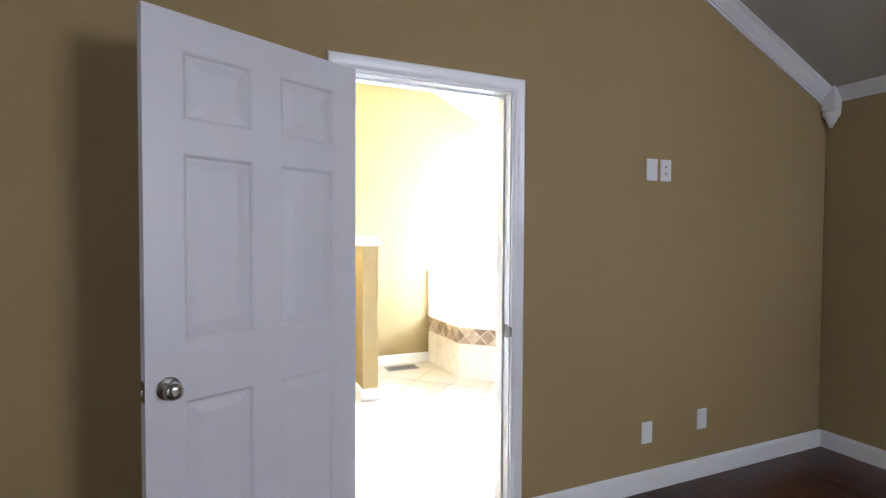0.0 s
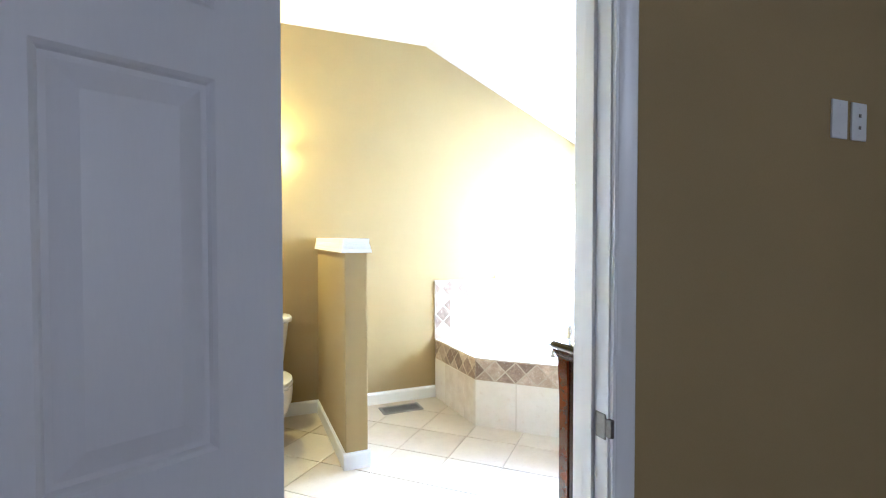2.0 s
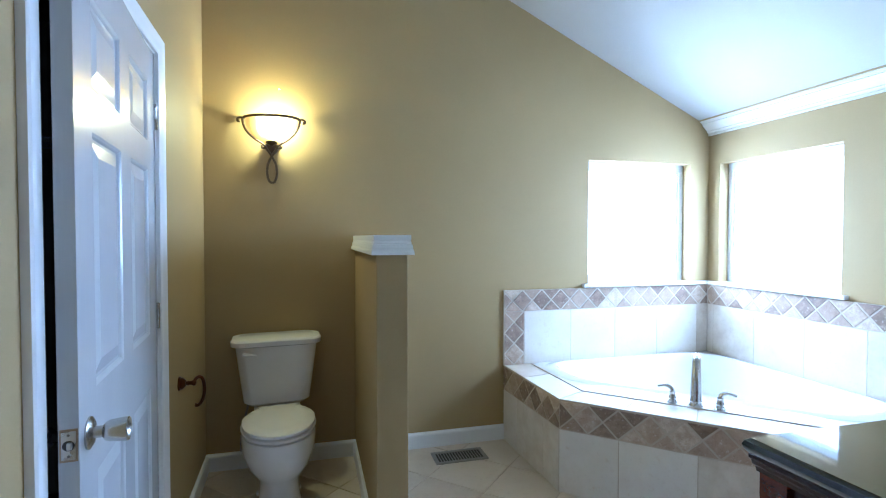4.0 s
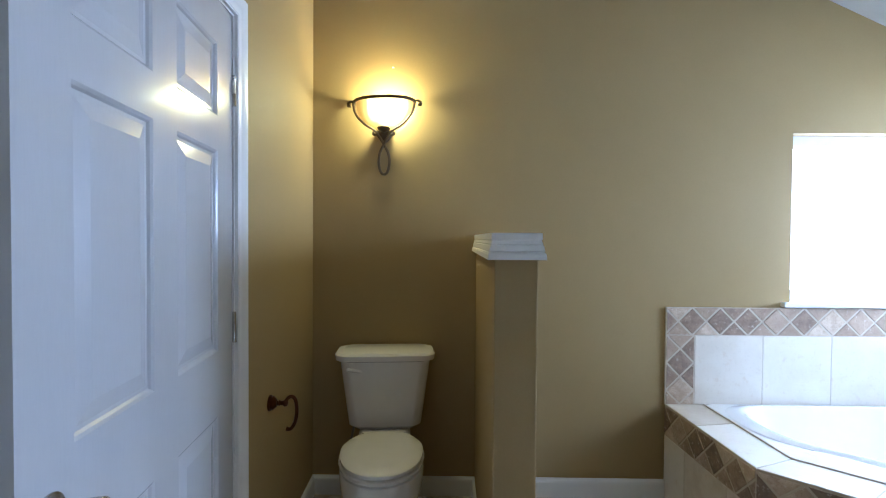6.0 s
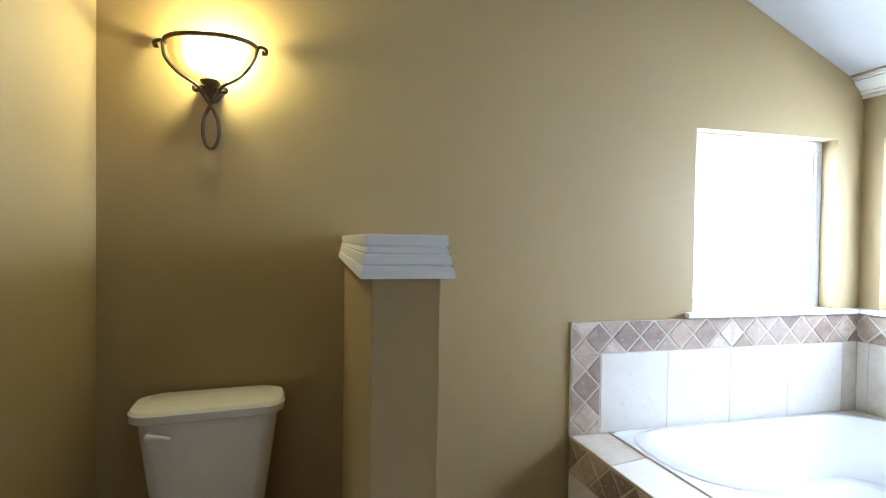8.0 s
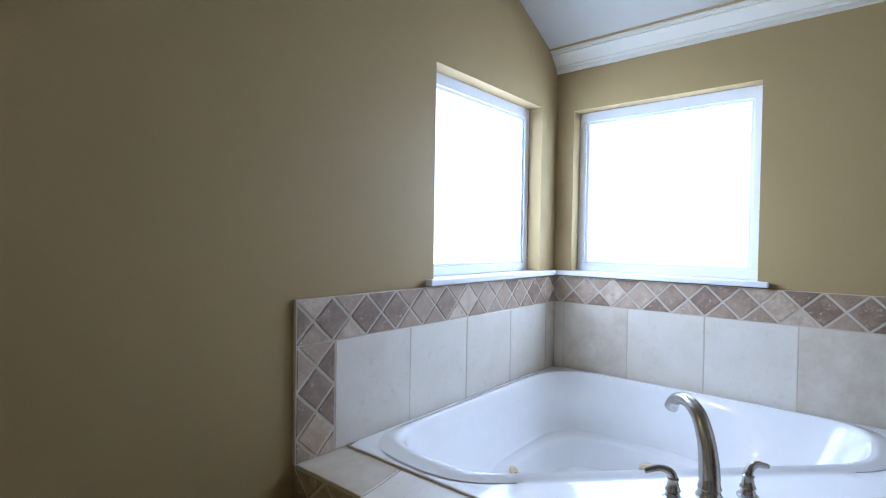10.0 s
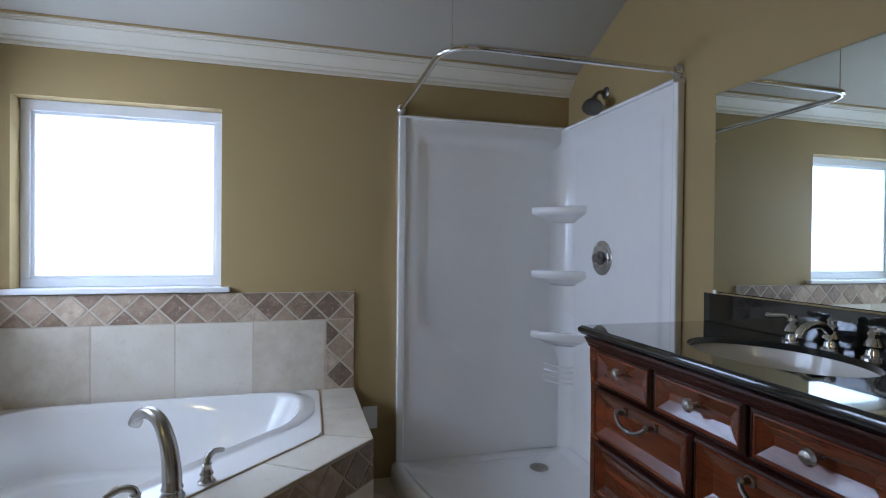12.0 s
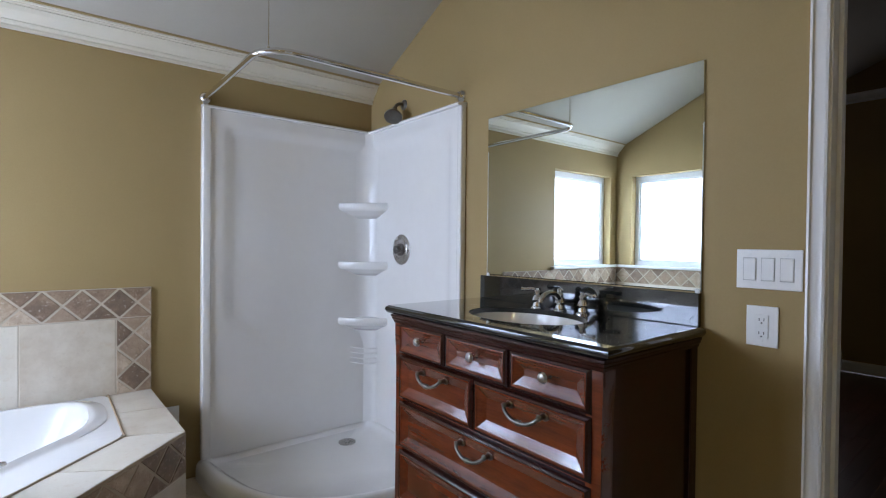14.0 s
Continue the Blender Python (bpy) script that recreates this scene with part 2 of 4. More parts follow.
def box(x0, x1, y0, y1, z0, z1, bevel=0.0, bm=None, seg=2):
    out = bm or bmesh.new()
    b = bmesh.new()
    bmesh.ops.create_cube(b, size=1)
    for v in b.verts:
        v.co = Vector(((x0 + x1) / 2 + v.co.x * (x1 - x0), (y0 + y1) / 2 + v.co.y * (y1 - y0), (z0 + z1) / 2 + v.co.z * (z1 - z0)))
    if bevel:
        bmesh.ops.bevel(b, geom=b.edges[:], offset=bevel, segments=seg, profile=0.6, affect='EDGES')
    if bm is None:
        out.free()
        return b
    join(out, b)
    return out


def join(a, b, m=None):
    """Adds b's faces to a and frees b."""
    if m is not None:
        b.transform(m)
    made = [a.verts.new(v.co) for v in b.verts]
    b.verts.index_update()
    for f in b.faces:
        a.faces.new([made[v.index] for v in f.verts])
    b.free()
    return a


def loops(rings, closed=True, caps=(True, True), bm=None):
    """Bridges rings of equally many points."""
    bm = bm or bmesh.new()
    vs = [[bm.verts.new(p) for p in r] for r in rings]
    k = len(vs[0])
    for a, b in zip(vs, vs[1:]):
        for i in range(k if closed else k - 1):
            bm.faces.new((a[i], a[(i + 1) % k], b[(i + 1) % k], b[i]))
    if caps[0]:
        bm.faces.new(vs[0])
    if caps[1]:
        bm.faces.new(vs[-1][::-1])
    return bm


def lathe(profile, seg=24, m=None, bm=None, caps=(True, True)):
    """Turns (radius, height) round z."""
    rings = []
    for r, z in profile:
        ring = [Vector((max(r, 1e-4) * math.cos(2 * math.pi * i / seg), max(r, 1e-4) * math.sin(2 * math.pi * i / seg), z)) for i in range(seg)]
        rings.append([m @ p for p in ring] if m is not None else ring)
    return loops(rings, True, caps, bm)


def spline(points, n=8):
    """A smooth run of points through the given ones."""
    p = [Vector(q) for q in points]
    p = [p[0] * 2 - p[1]] + p + [p[-1] * 2 - p[-2]]
    out = []
    for i in range(1, len(p) - 2):
        for k in range(n):
            t = k / n
            out.append(0.5 * (2 * p[i] + (p[i + 1] - p[i - 1]) * t + (2 * p[i - 1] - 5 * p[i] + 4 * p[i + 1] - p[i + 2]) * t * t + (3 * p[i] - p[i - 1] - 3 * p[i + 1] + p[i + 2]) * t ** 3))
    return out + [p[-2]]


def tube(points, radius, seg=12, bm=None):
    """A round bar along points; radius: a number, or one for each point."""
    pts = [Vector(p) for p in points]
    rr = radius if isinstance(radius, (list, tuple)) else [radius] * len(pts)
    rings, up = [], None
    for i, p in enumerate(pts):
        d = (pts[min(i + 1, len(pts) - 1)] - pts[max(i - 1, 0)]).normalized()
        if up is None:
            up = d.orthogonal().normalized()
        up = (up - d * up.dot(d)).normalized()
        s = d.cross(up)
        rings.append([p + (up * math.cos(2 * math.pi * k / seg) + s * math.sin(2 * math.pi * k / seg)) * rr[i] for k in range(seg)])
    return loops(rings, True, (True, True), bm)


def prism(poly, place, lo, hi, bm=None):
    """Extrudes a 2D outline; place(u, v, w) maps it into space."""
    return loops([[Vector(place(u, v, w)) for u, v in poly] for w in (lo, hi)], True, (True, True), bm)


def casing_bm(lo, hi, top, place, w=0.060, gap=0.006):
    """Mitred door casing round an opening; place(s, z, out) maps into the wall."""
    prof = [(0, 0), (0, .010), (.006, .013), (.012, .011), (.030, .013), (.040, .018), (w - .006, .020), (w, .016), (w, 0)]
    rings = [[Vector(place(s, z, b)) for s, z, b in ((lo - gap - a, 0.002, b), (lo - gap - a, top + gap + a, b), (hi + gap + a, top + gap + a, b), (hi + gap + a, 0.002, b))] for a, b in prof]
    bm = bmesh.new()
    vs = [[bm.verts.new(p) for p in r] for r in rings]
    k = len(vs)
    for i in range(k):
        for j in range(3):
            bm.faces.new((vs[i][j], vs[i][j + 1], vs[(i + 1) % k][j + 1], vs[(i + 1) % k][j]))
    for j in (0, 3):
        bm.faces.new([vs[i][j] for i in range(k)])
    return bm


def run_of(profile, place, lo, hi):
    """A straight length of moulding; profile in (out, up)."""
    return prism(profile, place, lo, hi)


BASE = [(0, 0), (.014, 0), (.014, .085), (.012, .095), (.006, .103), (.004, .108), (0, .108)]
CROWNP = [(0, 0), (.014, 0), (.014, .012), (.010, .014), (.010, .018), (.022, .022), (.026, .030), (.024, .034), (.036, .044), (.058, .064), (.070, .080), (.066, .084), (.078, .088), (.078, .092), (.088, .094), (.088, .108), (0, .108)]

# ---- the shell: bedroom, wall between, bathroom, closet ----
X0, XR, YB, YA, YW = 1.05, 4.445, 4.955, 2.185, 2.06
FZ = .024  # the tiled floor lies above the bedroom's boards
DL, DR, DH = 1.345, 2.108, 2.008
CL, CH_, CT = 3.095, 3.961, 2.000
SKEW = pose(X0, YB, 0, 0, 0, 2.06) @ pose(-X0, -YB, 0)  # the closet wall runs a little out of square
BX0, BX1, BY0 = -1.5, 4.46, -2.35
W1, W2, WZ0, WZ1 = (3.452, 4.282), (4.013, 4.856), 1.028, 1.871


def wall(name, label, spans, material=None):
    bm = bmesh.new()
    for s in spans:
        box(*s, bm=bm)
    return tagged(part(name, bm, material or WALL), label, "wall", kind="structure")


TOP = 3.45
wall("wall_between", "tan painted wall between bedroom and bathroom with doorway", [(BX0, DL - .02, YW, YA, 0, TOP), (DR + .02, XR, YW, YA, 0, TOP), (DL - .02, DR + .02, YW, YA, DH + .02, TOP)])
wall("wall_back", "tan painted bathroom wall with a window over the tub", [(X0 - .12, W1[0], YB, YB + .15, 0, TOP), (W1[1], XR + .15, YB, YB + .15, 0, TOP), (W1[0], W1[1], YB, YB + .15, 0, WZ0 - .02), (W1[0], W1[1], YB, YB + .15, WZ1, TOP)])
wall("wall_right", "tan painted bathroom wall with a window", [(XR, XR + .15, YW + .05, W2[0], 0, TOP), (XR, XR + .15, W2[1], YB, 0, TOP), (XR, XR + .15, W2[0], W2[1], 0, WZ0 - .02), (XR, XR + .15, W2[0], W2[1], WZ1, TOP)])
wall("wall_left", "tan painted bathroom wall with the closet doorway", [(X0 - .12, X0, YA - .06, CL - .02, 0, TOP), (X0 - .12, X0, CH_ + .02, YB, 0, TOP), (X0 - .12, X0, CL - .02, CH_ + .02, CT + .02, TOP)]).matrix_world = SKEW
wall("wall_closet", "closet walls with paint lightened against the dark", [(-.35, -.25, YA, YB + .1, 0, TOP), (-.25, X0 - .02, YA, YA + .02, 0, TOP), (-.25, X0 - .12, YB, YB + .1, 0, TOP)], CLOSET)
BW, BV = (3.25, 4.31), (-1.63, -.57)
wall("wall_bedroom_right", "tan painted bedroom wall on the eaves side", [(BX1, BX1 + .14, BY0, YW + .05, 0, TOP)])
wall("wall_bedroom_left", "tan painted bedroom wall with an added, unseen side window", [(BX0 - .12, BX0, a, b, lo, hi) for a, b, lo, hi in ((BY0, BV[0], 0, TOP), (BV[1], YA, 0, TOP), (*BV, 0, 1.05), (*BV, 2.5, TOP))])
wall("wall_bedroom_back", "tan painted bedroom wall with a window", [(a, b, BY0 - .12, BY0, lo, hi) for a, b, lo, hi in ((BX0 - .12, BW[0], 0, TOP), (BW[1], BX1 + .14, 0, TOP), (*BW, 0, 1.05), (*BW, 2.5, TOP))])


def slab(name, label, low, y0, y1):
    poly = low + [(x, z + .1) for x, z in reversed(low)]
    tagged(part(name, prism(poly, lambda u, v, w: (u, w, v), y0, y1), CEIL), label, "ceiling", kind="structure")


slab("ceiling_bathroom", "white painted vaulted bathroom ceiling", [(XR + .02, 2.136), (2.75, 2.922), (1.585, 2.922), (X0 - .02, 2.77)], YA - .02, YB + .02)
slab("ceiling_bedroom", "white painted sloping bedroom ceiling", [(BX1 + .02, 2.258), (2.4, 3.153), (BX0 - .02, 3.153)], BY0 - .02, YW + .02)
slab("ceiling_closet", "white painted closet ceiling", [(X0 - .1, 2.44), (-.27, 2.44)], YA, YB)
floor_bath = tagged(part("floor_bathroom", box(X0 - .02, XR + .02, YW + .06, YB + .02, -.08, FZ - .004), GROUT), "sandy grout bed under the bathroom floor tiles", "floor", kind="structure")
floor_bed = tagged(part("floor_bedroom", box(BX0, BX1 + .02, BY0, YW + .06, -.08, -.006), PLANK), "dark reddish hardwood bedroom floor", "floor", kind="structure")
tagged(part("floor_closet", box(-.3, X0 - .02, YA, YB + .02, -.08, 0), PLANK), "dark closet floor", "floor", kind="structure")
tagged(part("ground", box(-40, 40, -40, 40, -.6, -.5), DRYWALL), "plain ground outside the house", "ground", kind="structure")


def baseboard(label, runs, m=None, lift=0.0, tall=1.0):
    b = tagged(new("baseboard"), label, "baseboard", kind="structure")
    if m is not None:
        b.matrix_world = m
    for place, lo, hi in runs:
        part("board", run_of([(u, lift + v * tall) for u, v in BASE], place, lo, hi), TRIM, b)


HX0, HX1, HY = 1.878, 2.008, 3.945
baseboard("white painted baseboard along the bathroom walls", [
    (lambda u, v, w: (w, YB - u, v), X0, HX0), (lambda u, v, w: (w, YB - u, v), HX1, 2.838),
    (lambda u, v, w: (HX0 - u, w, v), HY, YB - .014), (lambda u, v, w: (HX1 + u, w, v), HY, YB - .014),
    (lambda u, v, w: (w, HY - u, v), HX0 - .014, HX1 + .014), (lambda u, v, w: (w, YA + u, v), DR + .07, 2.44)], None, FZ, .90)
baseboard("white painted baseboard beside the closet doorway", [
    (lambda u, v, w: (X0 + u, w, v), CH_ + .071, YB - .014), (lambda u, v, w: (X0 + u, w, v), YA, CL - .071)], SKEW, FZ, .90)
baseboard("white painted baseboard along the bedroom walls", [
    (lambda u, v, w: (w, YW - u, v), DR + .068, BX1), (lambda u, v, w: (w, YW - u, v), BX0, DL - .068),
    (lambda u, v, w: (BX1 - u, w, v), BY0 + .014, YW - .014), (lambda u, v, w: (w, BY0 + u, v), BX0, BX1)])


def crown(label, material, runs, k=1.0):
    c = tagged(new("crown_molding"), label, "crown molding", kind="structure")
    for place, lo, hi in runs:
        part("length", run_of([(u * k, v * k) for u, v in CROWNP], place, lo, hi), material, c)
    return c


crown_bath = crown("cream painted crown molding below the vaulted ceiling", CROWN, [(lambda u, v, w: (XR - u, w, 2.082 + v), YA, YB)])
part("paint_line", prism([(.086, .099), (.0975, .102), (.0975, .112), (.086, .112)], lambda u, v, w: (XR - u, w, 2.082 + v), YA + .001, YB - .001), WALL, crown_bath, "thin line of tan wall paint")
ca, sa = math.cos(math.atan(.434)), math.sin(math.atan(.434))
crown("white painted crown molding along the sloping bedroom ceiling", TRIM, [
    (lambda u, v, w: (4.405 - w * ca + v * sa, YW - u, 2.195 + w * sa + v * ca), 0, 2.25),
    (lambda u, v, w: (BX1 - u, w, 2.215 + v), BY0, YW - .03), (lambda u, v, w: (w, BY0 + u, 2.62 + v), BX0, BX1)], .77)


def ceiling_corbel():
    c = thing("corner_block", "white turned corner block where crown moldings meet", "corner block", pose(4.415, 2.015, 2.0))
    part("block", box(-.038, .038, -.038, .038, .16, .31, .004), TRIM, c)
    part("drop", lathe([(.003, .052), (.012, .056), (.016, .066), (.013, .074), (.024, .084), (.034, .112), (.044, .124), (.048, .136), (.048, .150), (.041, .162)], 20), TRIM, c, smooth=True)


ceiling_corbel()


def jamb(name, label, bm_jamb, casings):
    d = tagged(new(name), label, "door frame", kind="structure")
    part("jamb", bm_jamb, TRIM, d)
    for c in casings:
        part("casing", c, TRIM, d, smooth=True)
    return d


b = box(DL - .02, DL, YW, YA, 0, DH)
box(DR, DR + .02, YW, YA, 0, DH, bm=b)
box(DL - .02, DR + .02, YW, YA, DH, DH + .02, bm=b)
box(DR - .011, DR - .0005, YW + .045, YW + .08, 0, DH - .012, .002, bm=b)
box(DL + .0005, DL + .011, YW + .045, YW + .08, 0, DH - .012, .002, bm=b)
box(DL, DR, YW + .045, YW + .08, DH - .011, DH - .0005, .002, bm=b)
frame_bath = jamb("door_frame_1", "white painted door frame of the bathroom", b, [
    casing_bm(DL, DR, DH, lambda s, z, o: (s, YW - o, z), .061), casing_bm(DL, DR, DH, lambda s, z, o: (s, YA + o, z), .040)])
part("strike_plate", box(DR - .003, DR + .001, YW + .006, YW + .040, .885, .945, .001), PEWTER, frame_bath, "dark nickel strike plate")
part("strike_lip", box(DR - .002, DR + .010, YW - .012, YW + .008, .893, .937, .003), PEWTER, frame_bath)
b = box(X0 - .12, X0, CL - .02, CL, 0, CT)
box(X0 - .12, X0, CH_, CH_ + .02, 0, CT, bm=b)
box(X0 - .12, X0, CL - .02, CH_ + .02, CT, CT + .02, bm=b)
box(X0 - .09, X0 - .050, CL + .0005, CL + .011, 0, CT - .012, .002, bm=b)
box(X0 - .09, X0 - .050, CH_ - .011, CH_ - .0005, 0, CT - .012, .002, bm=b)
frame_closet = jamb("door_frame_2", "white painted door frame of the closet", b, [casing_bm(CL, CH_, CT, lambda s, z, o: (X0 + o, s, z), .0635)])
frame_closet.matrix_world = SKEW


def six_panel_face(bm, w, h, y, sign, st, mid, zs):
    """One face of a moulded door, with six raised panels."""
    pw = (w - 2 * st - mid) / 2
    xs = [0, st, st + pw, st + pw + mid, w - st, w]
    zs = [0, *zs, h]
    for i in range(5):
        for j in range(7):
            x0, x1, z0, z1 = xs[i], xs[i + 1], zs[j], zs[j + 1]
            steps = [(0, 0)] if not (i in (1, 3) and j in (1, 3, 5)) else [(0, 0), (.006, .004), (.010, .009), (.018, .009), (.050, .002)]
            rings = [[(x0 + a, y - sign * d, z0 + a), (x1 - a, y - sign * d, z0 + a), (x1 - a, y - sign * d, z1 - a), (x0 + a, y - sign * d, z1 - a)] for a, d in steps]
            loops([[Vector(p) for p in r] for r in rings], True, (False, True), bm)


def six_panel_door(name, label, m, w, h, knob_side, paint, kz=.91, st=.108, mid=.10, zs=(.22, .846, 1.03, 1.588, 1.69, 1.892), barrel=False):
    d = thing(name, label, "door", m, kind="structure")
    bm = bmesh.new()
    t = .0175
    six_panel_face(bm, w, h, t, 1, st, mid, zs)
    six_panel_face(bm, w, h, -t, -1, st, mid, zs)
    ring = [(0, 0), (w, 0), (w, h), (0, h)]
    loops([[Vector((x, y, z)) for x, z in ring] for y in (-t, t)], True, (False, False), bm)
    bmesh.ops.remove_doubles(bm, verts=bm.verts, dist=1e-5)
    part("leaf", bm, paint, d)
    ball = [(.031, 0), (.031, .004), (.026, .008), (.014, .010), (.013, .020), (.020, .023), (.0265, .031), (.0275, .041), (.0245, .050), (.017, .056), (.010, .0575), (.009, .0555), (.001, .0555)]
    tulip = [(.031, 0), (.031, .004), (.026, .008), (.0125, .010), (.0120, .026), (.0165, .028), (.0205, .032), (.0225, .040), (.0250, .062), (.0255, .072), (.0240, .074), (.0215, .071), (.012, .066), (.001, .065)]
    for s in knob_side:
        k = part("knob", lathe([(a, t + b) for a, b in (tulip if barrel else ball)], 28, pose(w - .062, 0, kz, -90 * s)), NICKEL, d, "satin nickel round door knob", True)
        part("rose", lathe([(.034, t - .001), (.034, t + .003), (.028, t + .007), (.02, t + .008)], 28, pose(w - .062, 0, kz, -90 * s)), NICKEL, k, smooth=True)
    part("mortise", box(w - .002, w + .0006, -.0155, .0155, kz - .033, kz + .033, .0004), CAULK, d, "bare wood edge round the latch")
    lp = part("latch_plate", box(w - .0005, w + .0018, -.0125, .0125, kz - .028, kz + .028, .0008), NICKEL, d, "satin nickel latch plate")
    part("latch_hole", lathe([(.0105, w + .001), (.0105, w + .0022)], 20, pose(0, 0, kz, 0, 90)), SLOT, lp)
    part("latch", box(w, w + .010, -.002, .007, kz - .007, kz + .007, .003), NICKEL, lp)
    for z in (-.021, .021):
        part("screw", lathe([(.003, w + .001), (.0025, w + .0026)], 10, pose(0, 0, kz + z, 0, 90)), PEWTER, lp)
    return d


def hinge(parent, x, y, z, m=None):
    b = lathe([(.0065, -.045), (.0075, -.044), (.0065, -.042), (.0065, .042), (.0075, .044), (.004, .048)], 12, pose(x, y, z))
    box(x - .001, x + .03, y - .016, y - .0135, z - .044, z + .044, bm=b)
    box(x - .0025, x - .001, y - .03, y, z - .044, z + .044, bm=b)
    part("hinge", b, NICKEL, parent, "nickel butt hinge", True)


ANG_BED, ANG_CL = 180 + 25.5, -90 + 4.2
door_bed = six_panel_door("door_1", "white six-panel bathroom door standing open into the bedroom", pose(DL + .030, YW - .022, .010, 0, 0, ANG_BED), .75, 1.998, (1,), SATIN, .896)
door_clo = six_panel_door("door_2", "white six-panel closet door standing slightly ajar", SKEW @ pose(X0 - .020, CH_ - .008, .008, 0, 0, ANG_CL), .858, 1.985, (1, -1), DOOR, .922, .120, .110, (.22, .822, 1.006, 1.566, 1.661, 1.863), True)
for z in (.28, 1.050, 1.766):
    hinge(door_clo, -.004, .0215, z)


# ---- windows and sills ----
def window(name, label, lo, hi, place):
    """A fixed frosted window in its recess; place(s, z, deep)."""
    w = tagged(new(name), label, "window", kind="structure")
    f, t = bmesh.new(), .038
    for a0, a1, z0, z1 in ((lo, hi, WZ1 - t * 1.3, WZ1), (lo, hi, WZ0, WZ0 + t), (lo, lo + t, WZ0 + t, WZ1 - t * 1.3), (hi - t, hi, WZ0 + t, WZ1 - t * 1.3)):
        p, q = Vector(place(a0, z0, .075)), Vector(place(a1, z1, .125))
        box(*[k for i in range(3) for k in sorted((p[i], q[i]))], .004, f)
    part("window_frame", f, VINYL, w)
    s = bmesh.new()
    t2, u = .016, t - .002
    for a0, a1, z0, z1 in ((lo + u, hi - u, WZ1 - u * 1.3 - t2, WZ1 - u * 1.3), (lo + u, hi - u, WZ0 + u, WZ0 + u + t2), (lo + u, lo + u + t2, WZ0 + u + t2, WZ1 - u * 1.3 - t2), (hi - u - t2, hi - u, WZ0 + u + t2, WZ1 - u * 1.3 - t2)):
        p, q = Vector(place(a0, z0, .085)), Vector(place(a1, z1, .115))
        box(*[k for i in range(3) for k in sorted((p[i], q[i]))], .003, s)
    part("sash", s, VINYL, w)
    p, q = Vector(place(lo + t, WZ0 + t, .098)), Vector(place(hi - t, WZ1 - t, .104))
    g = part("pane", box(*[k for i in range(3) for k in sorted((p[i], q[i]))]), FROST, w, "frosted glass glowing with daylight")
    g.visible_shadow = False
    return w


window("window_1", "white vinyl window with frosted glass over the tub", *W1, lambda s, z, d: (s, YB + d, z))
window("window_2", "white vinyl window with frosted glass beside the corner", *W2, lambda s, z, d: (XR + d, s, z))


def bed_window(name, lo, hi, place):
    """A bedroom window; place(s, z, deep) as above."""
    w = tagged(new(name), "white framed bedroom window out of view", "window", kind="structure")
    f = bmesh.new()
    for a0, a1, z0, z1 in ((lo, hi, 2.45, 2.5), (lo, hi, 1.05, 1.1), (lo, lo + .05, 1.1, 2.45), (hi - .05, hi, 1.1, 2.45), (lo + .05, hi - .05, 1.76, 1.8)):
        p, q = Vector(place(a0, z0, .06)), Vector(place(a1, z1, .10))
        box(*[k for i in range(3) for k in sorted((p[i], q[i]))], .004, f)
    part("window_frame", f, VINYL, w)
    p, q = Vector(place(lo + .05, 1.1, .078)), Vector(place(hi - .05, 2.45, .083))
    g = part("pane", box(*[k for i in range(3) for k in sorted((p[i], q[i]))]), FROST, w)
    g.visible_shadow = False


bed_window("window_3", *BW, lambda s, z, d: (s, BY0 - d, z))
# unseen side window, added only to house the fill lamp
bed_window("window_4_added", *BV, lambda s, z, d: (BX0 - d, s, z))
sill = tagged(new("window_sill"), "white painted sill running round the corner under both windows", "window sill", kind="structure")
part("board", box(3.405, XR - .036, YB - .034, YB, 1.003, 1.027, .005), TRIM, sill)
part("board", box(XR - .034, XR, 3.972, YB, 1.003, 1.027, .005), TRIM, sill)
part("board", box(W1[0], W1[1], YB + .001, YB + .12, 1.009, 1.0265), TRIM, sill)
part("board", box(XR + .001, XR + .12, W2[0], W2[1], 1.009, 1.0265), TRIM, sill)


# ---- toilet corner ----
def half_wall():
    w = tagged(new("wall_half"), "tan painted half wall beside the toilet", "half wall", kind="structure")
    part("body", box(HX0, HX1, HY, YB, 0, 1.274, .004), WALL, w)
    prof = [(.022, 0), (.021, .014), (.0180, .021), (.0150, .022), (.0150, .025), (.0172, .026), (.0140, .042), (.0112, .043), (.0112, .046), (.0125, .047), (.0085, .056), (.0085, .059), (.0105, .060), (.0105, .078), (.0085, .080)]
    rings = [[Vector((HX0 - a, YB - .001, 1.272 + h)), Vector((HX0 - a, HY - a, 1.272 + h)), Vector((HX1 + a, HY - a, 1.272 + h)), Vector((HX1 + a, YB - .001, 1.272 + h))] for a, h in prof]
    part("cap", loops(rings), TRIM, w, "white stepped molding cap")


half_wall()


def oval(cx, cy, rx, front, back, z, n=40, p=2.3):
    """An oval with a longer front (towards -y) than back."""
    out = []
    for i in range(n):
        a = 2 * math.pi * i / n
        c, s = math.cos(a), math.sin(a)
        x, y = math.copysign(abs(c) ** (2 / p), c), math.copysign(abs(s) ** (2 / p), s)
        out.append(Vector((cx + rx * x, cy + (back if y > 0 else front) * y, z)))
    return out


def rounded(x0, x1, y0, y1, r, z, n=6):
    out = []
    for cx, cy, a0 in ((x1 - r, y1 - r, 0), (x0 + r, y1 - r, 90), (x0 + r, y0 + r, 180), (x1 - r, y0 + r, 270)):
        for k in range(n + 1):
            a = radians(a0 + 90 * k / n)
            out.append(Vector((cx + r * math.cos(a), cy + r * math.sin(a), z)))
    return out


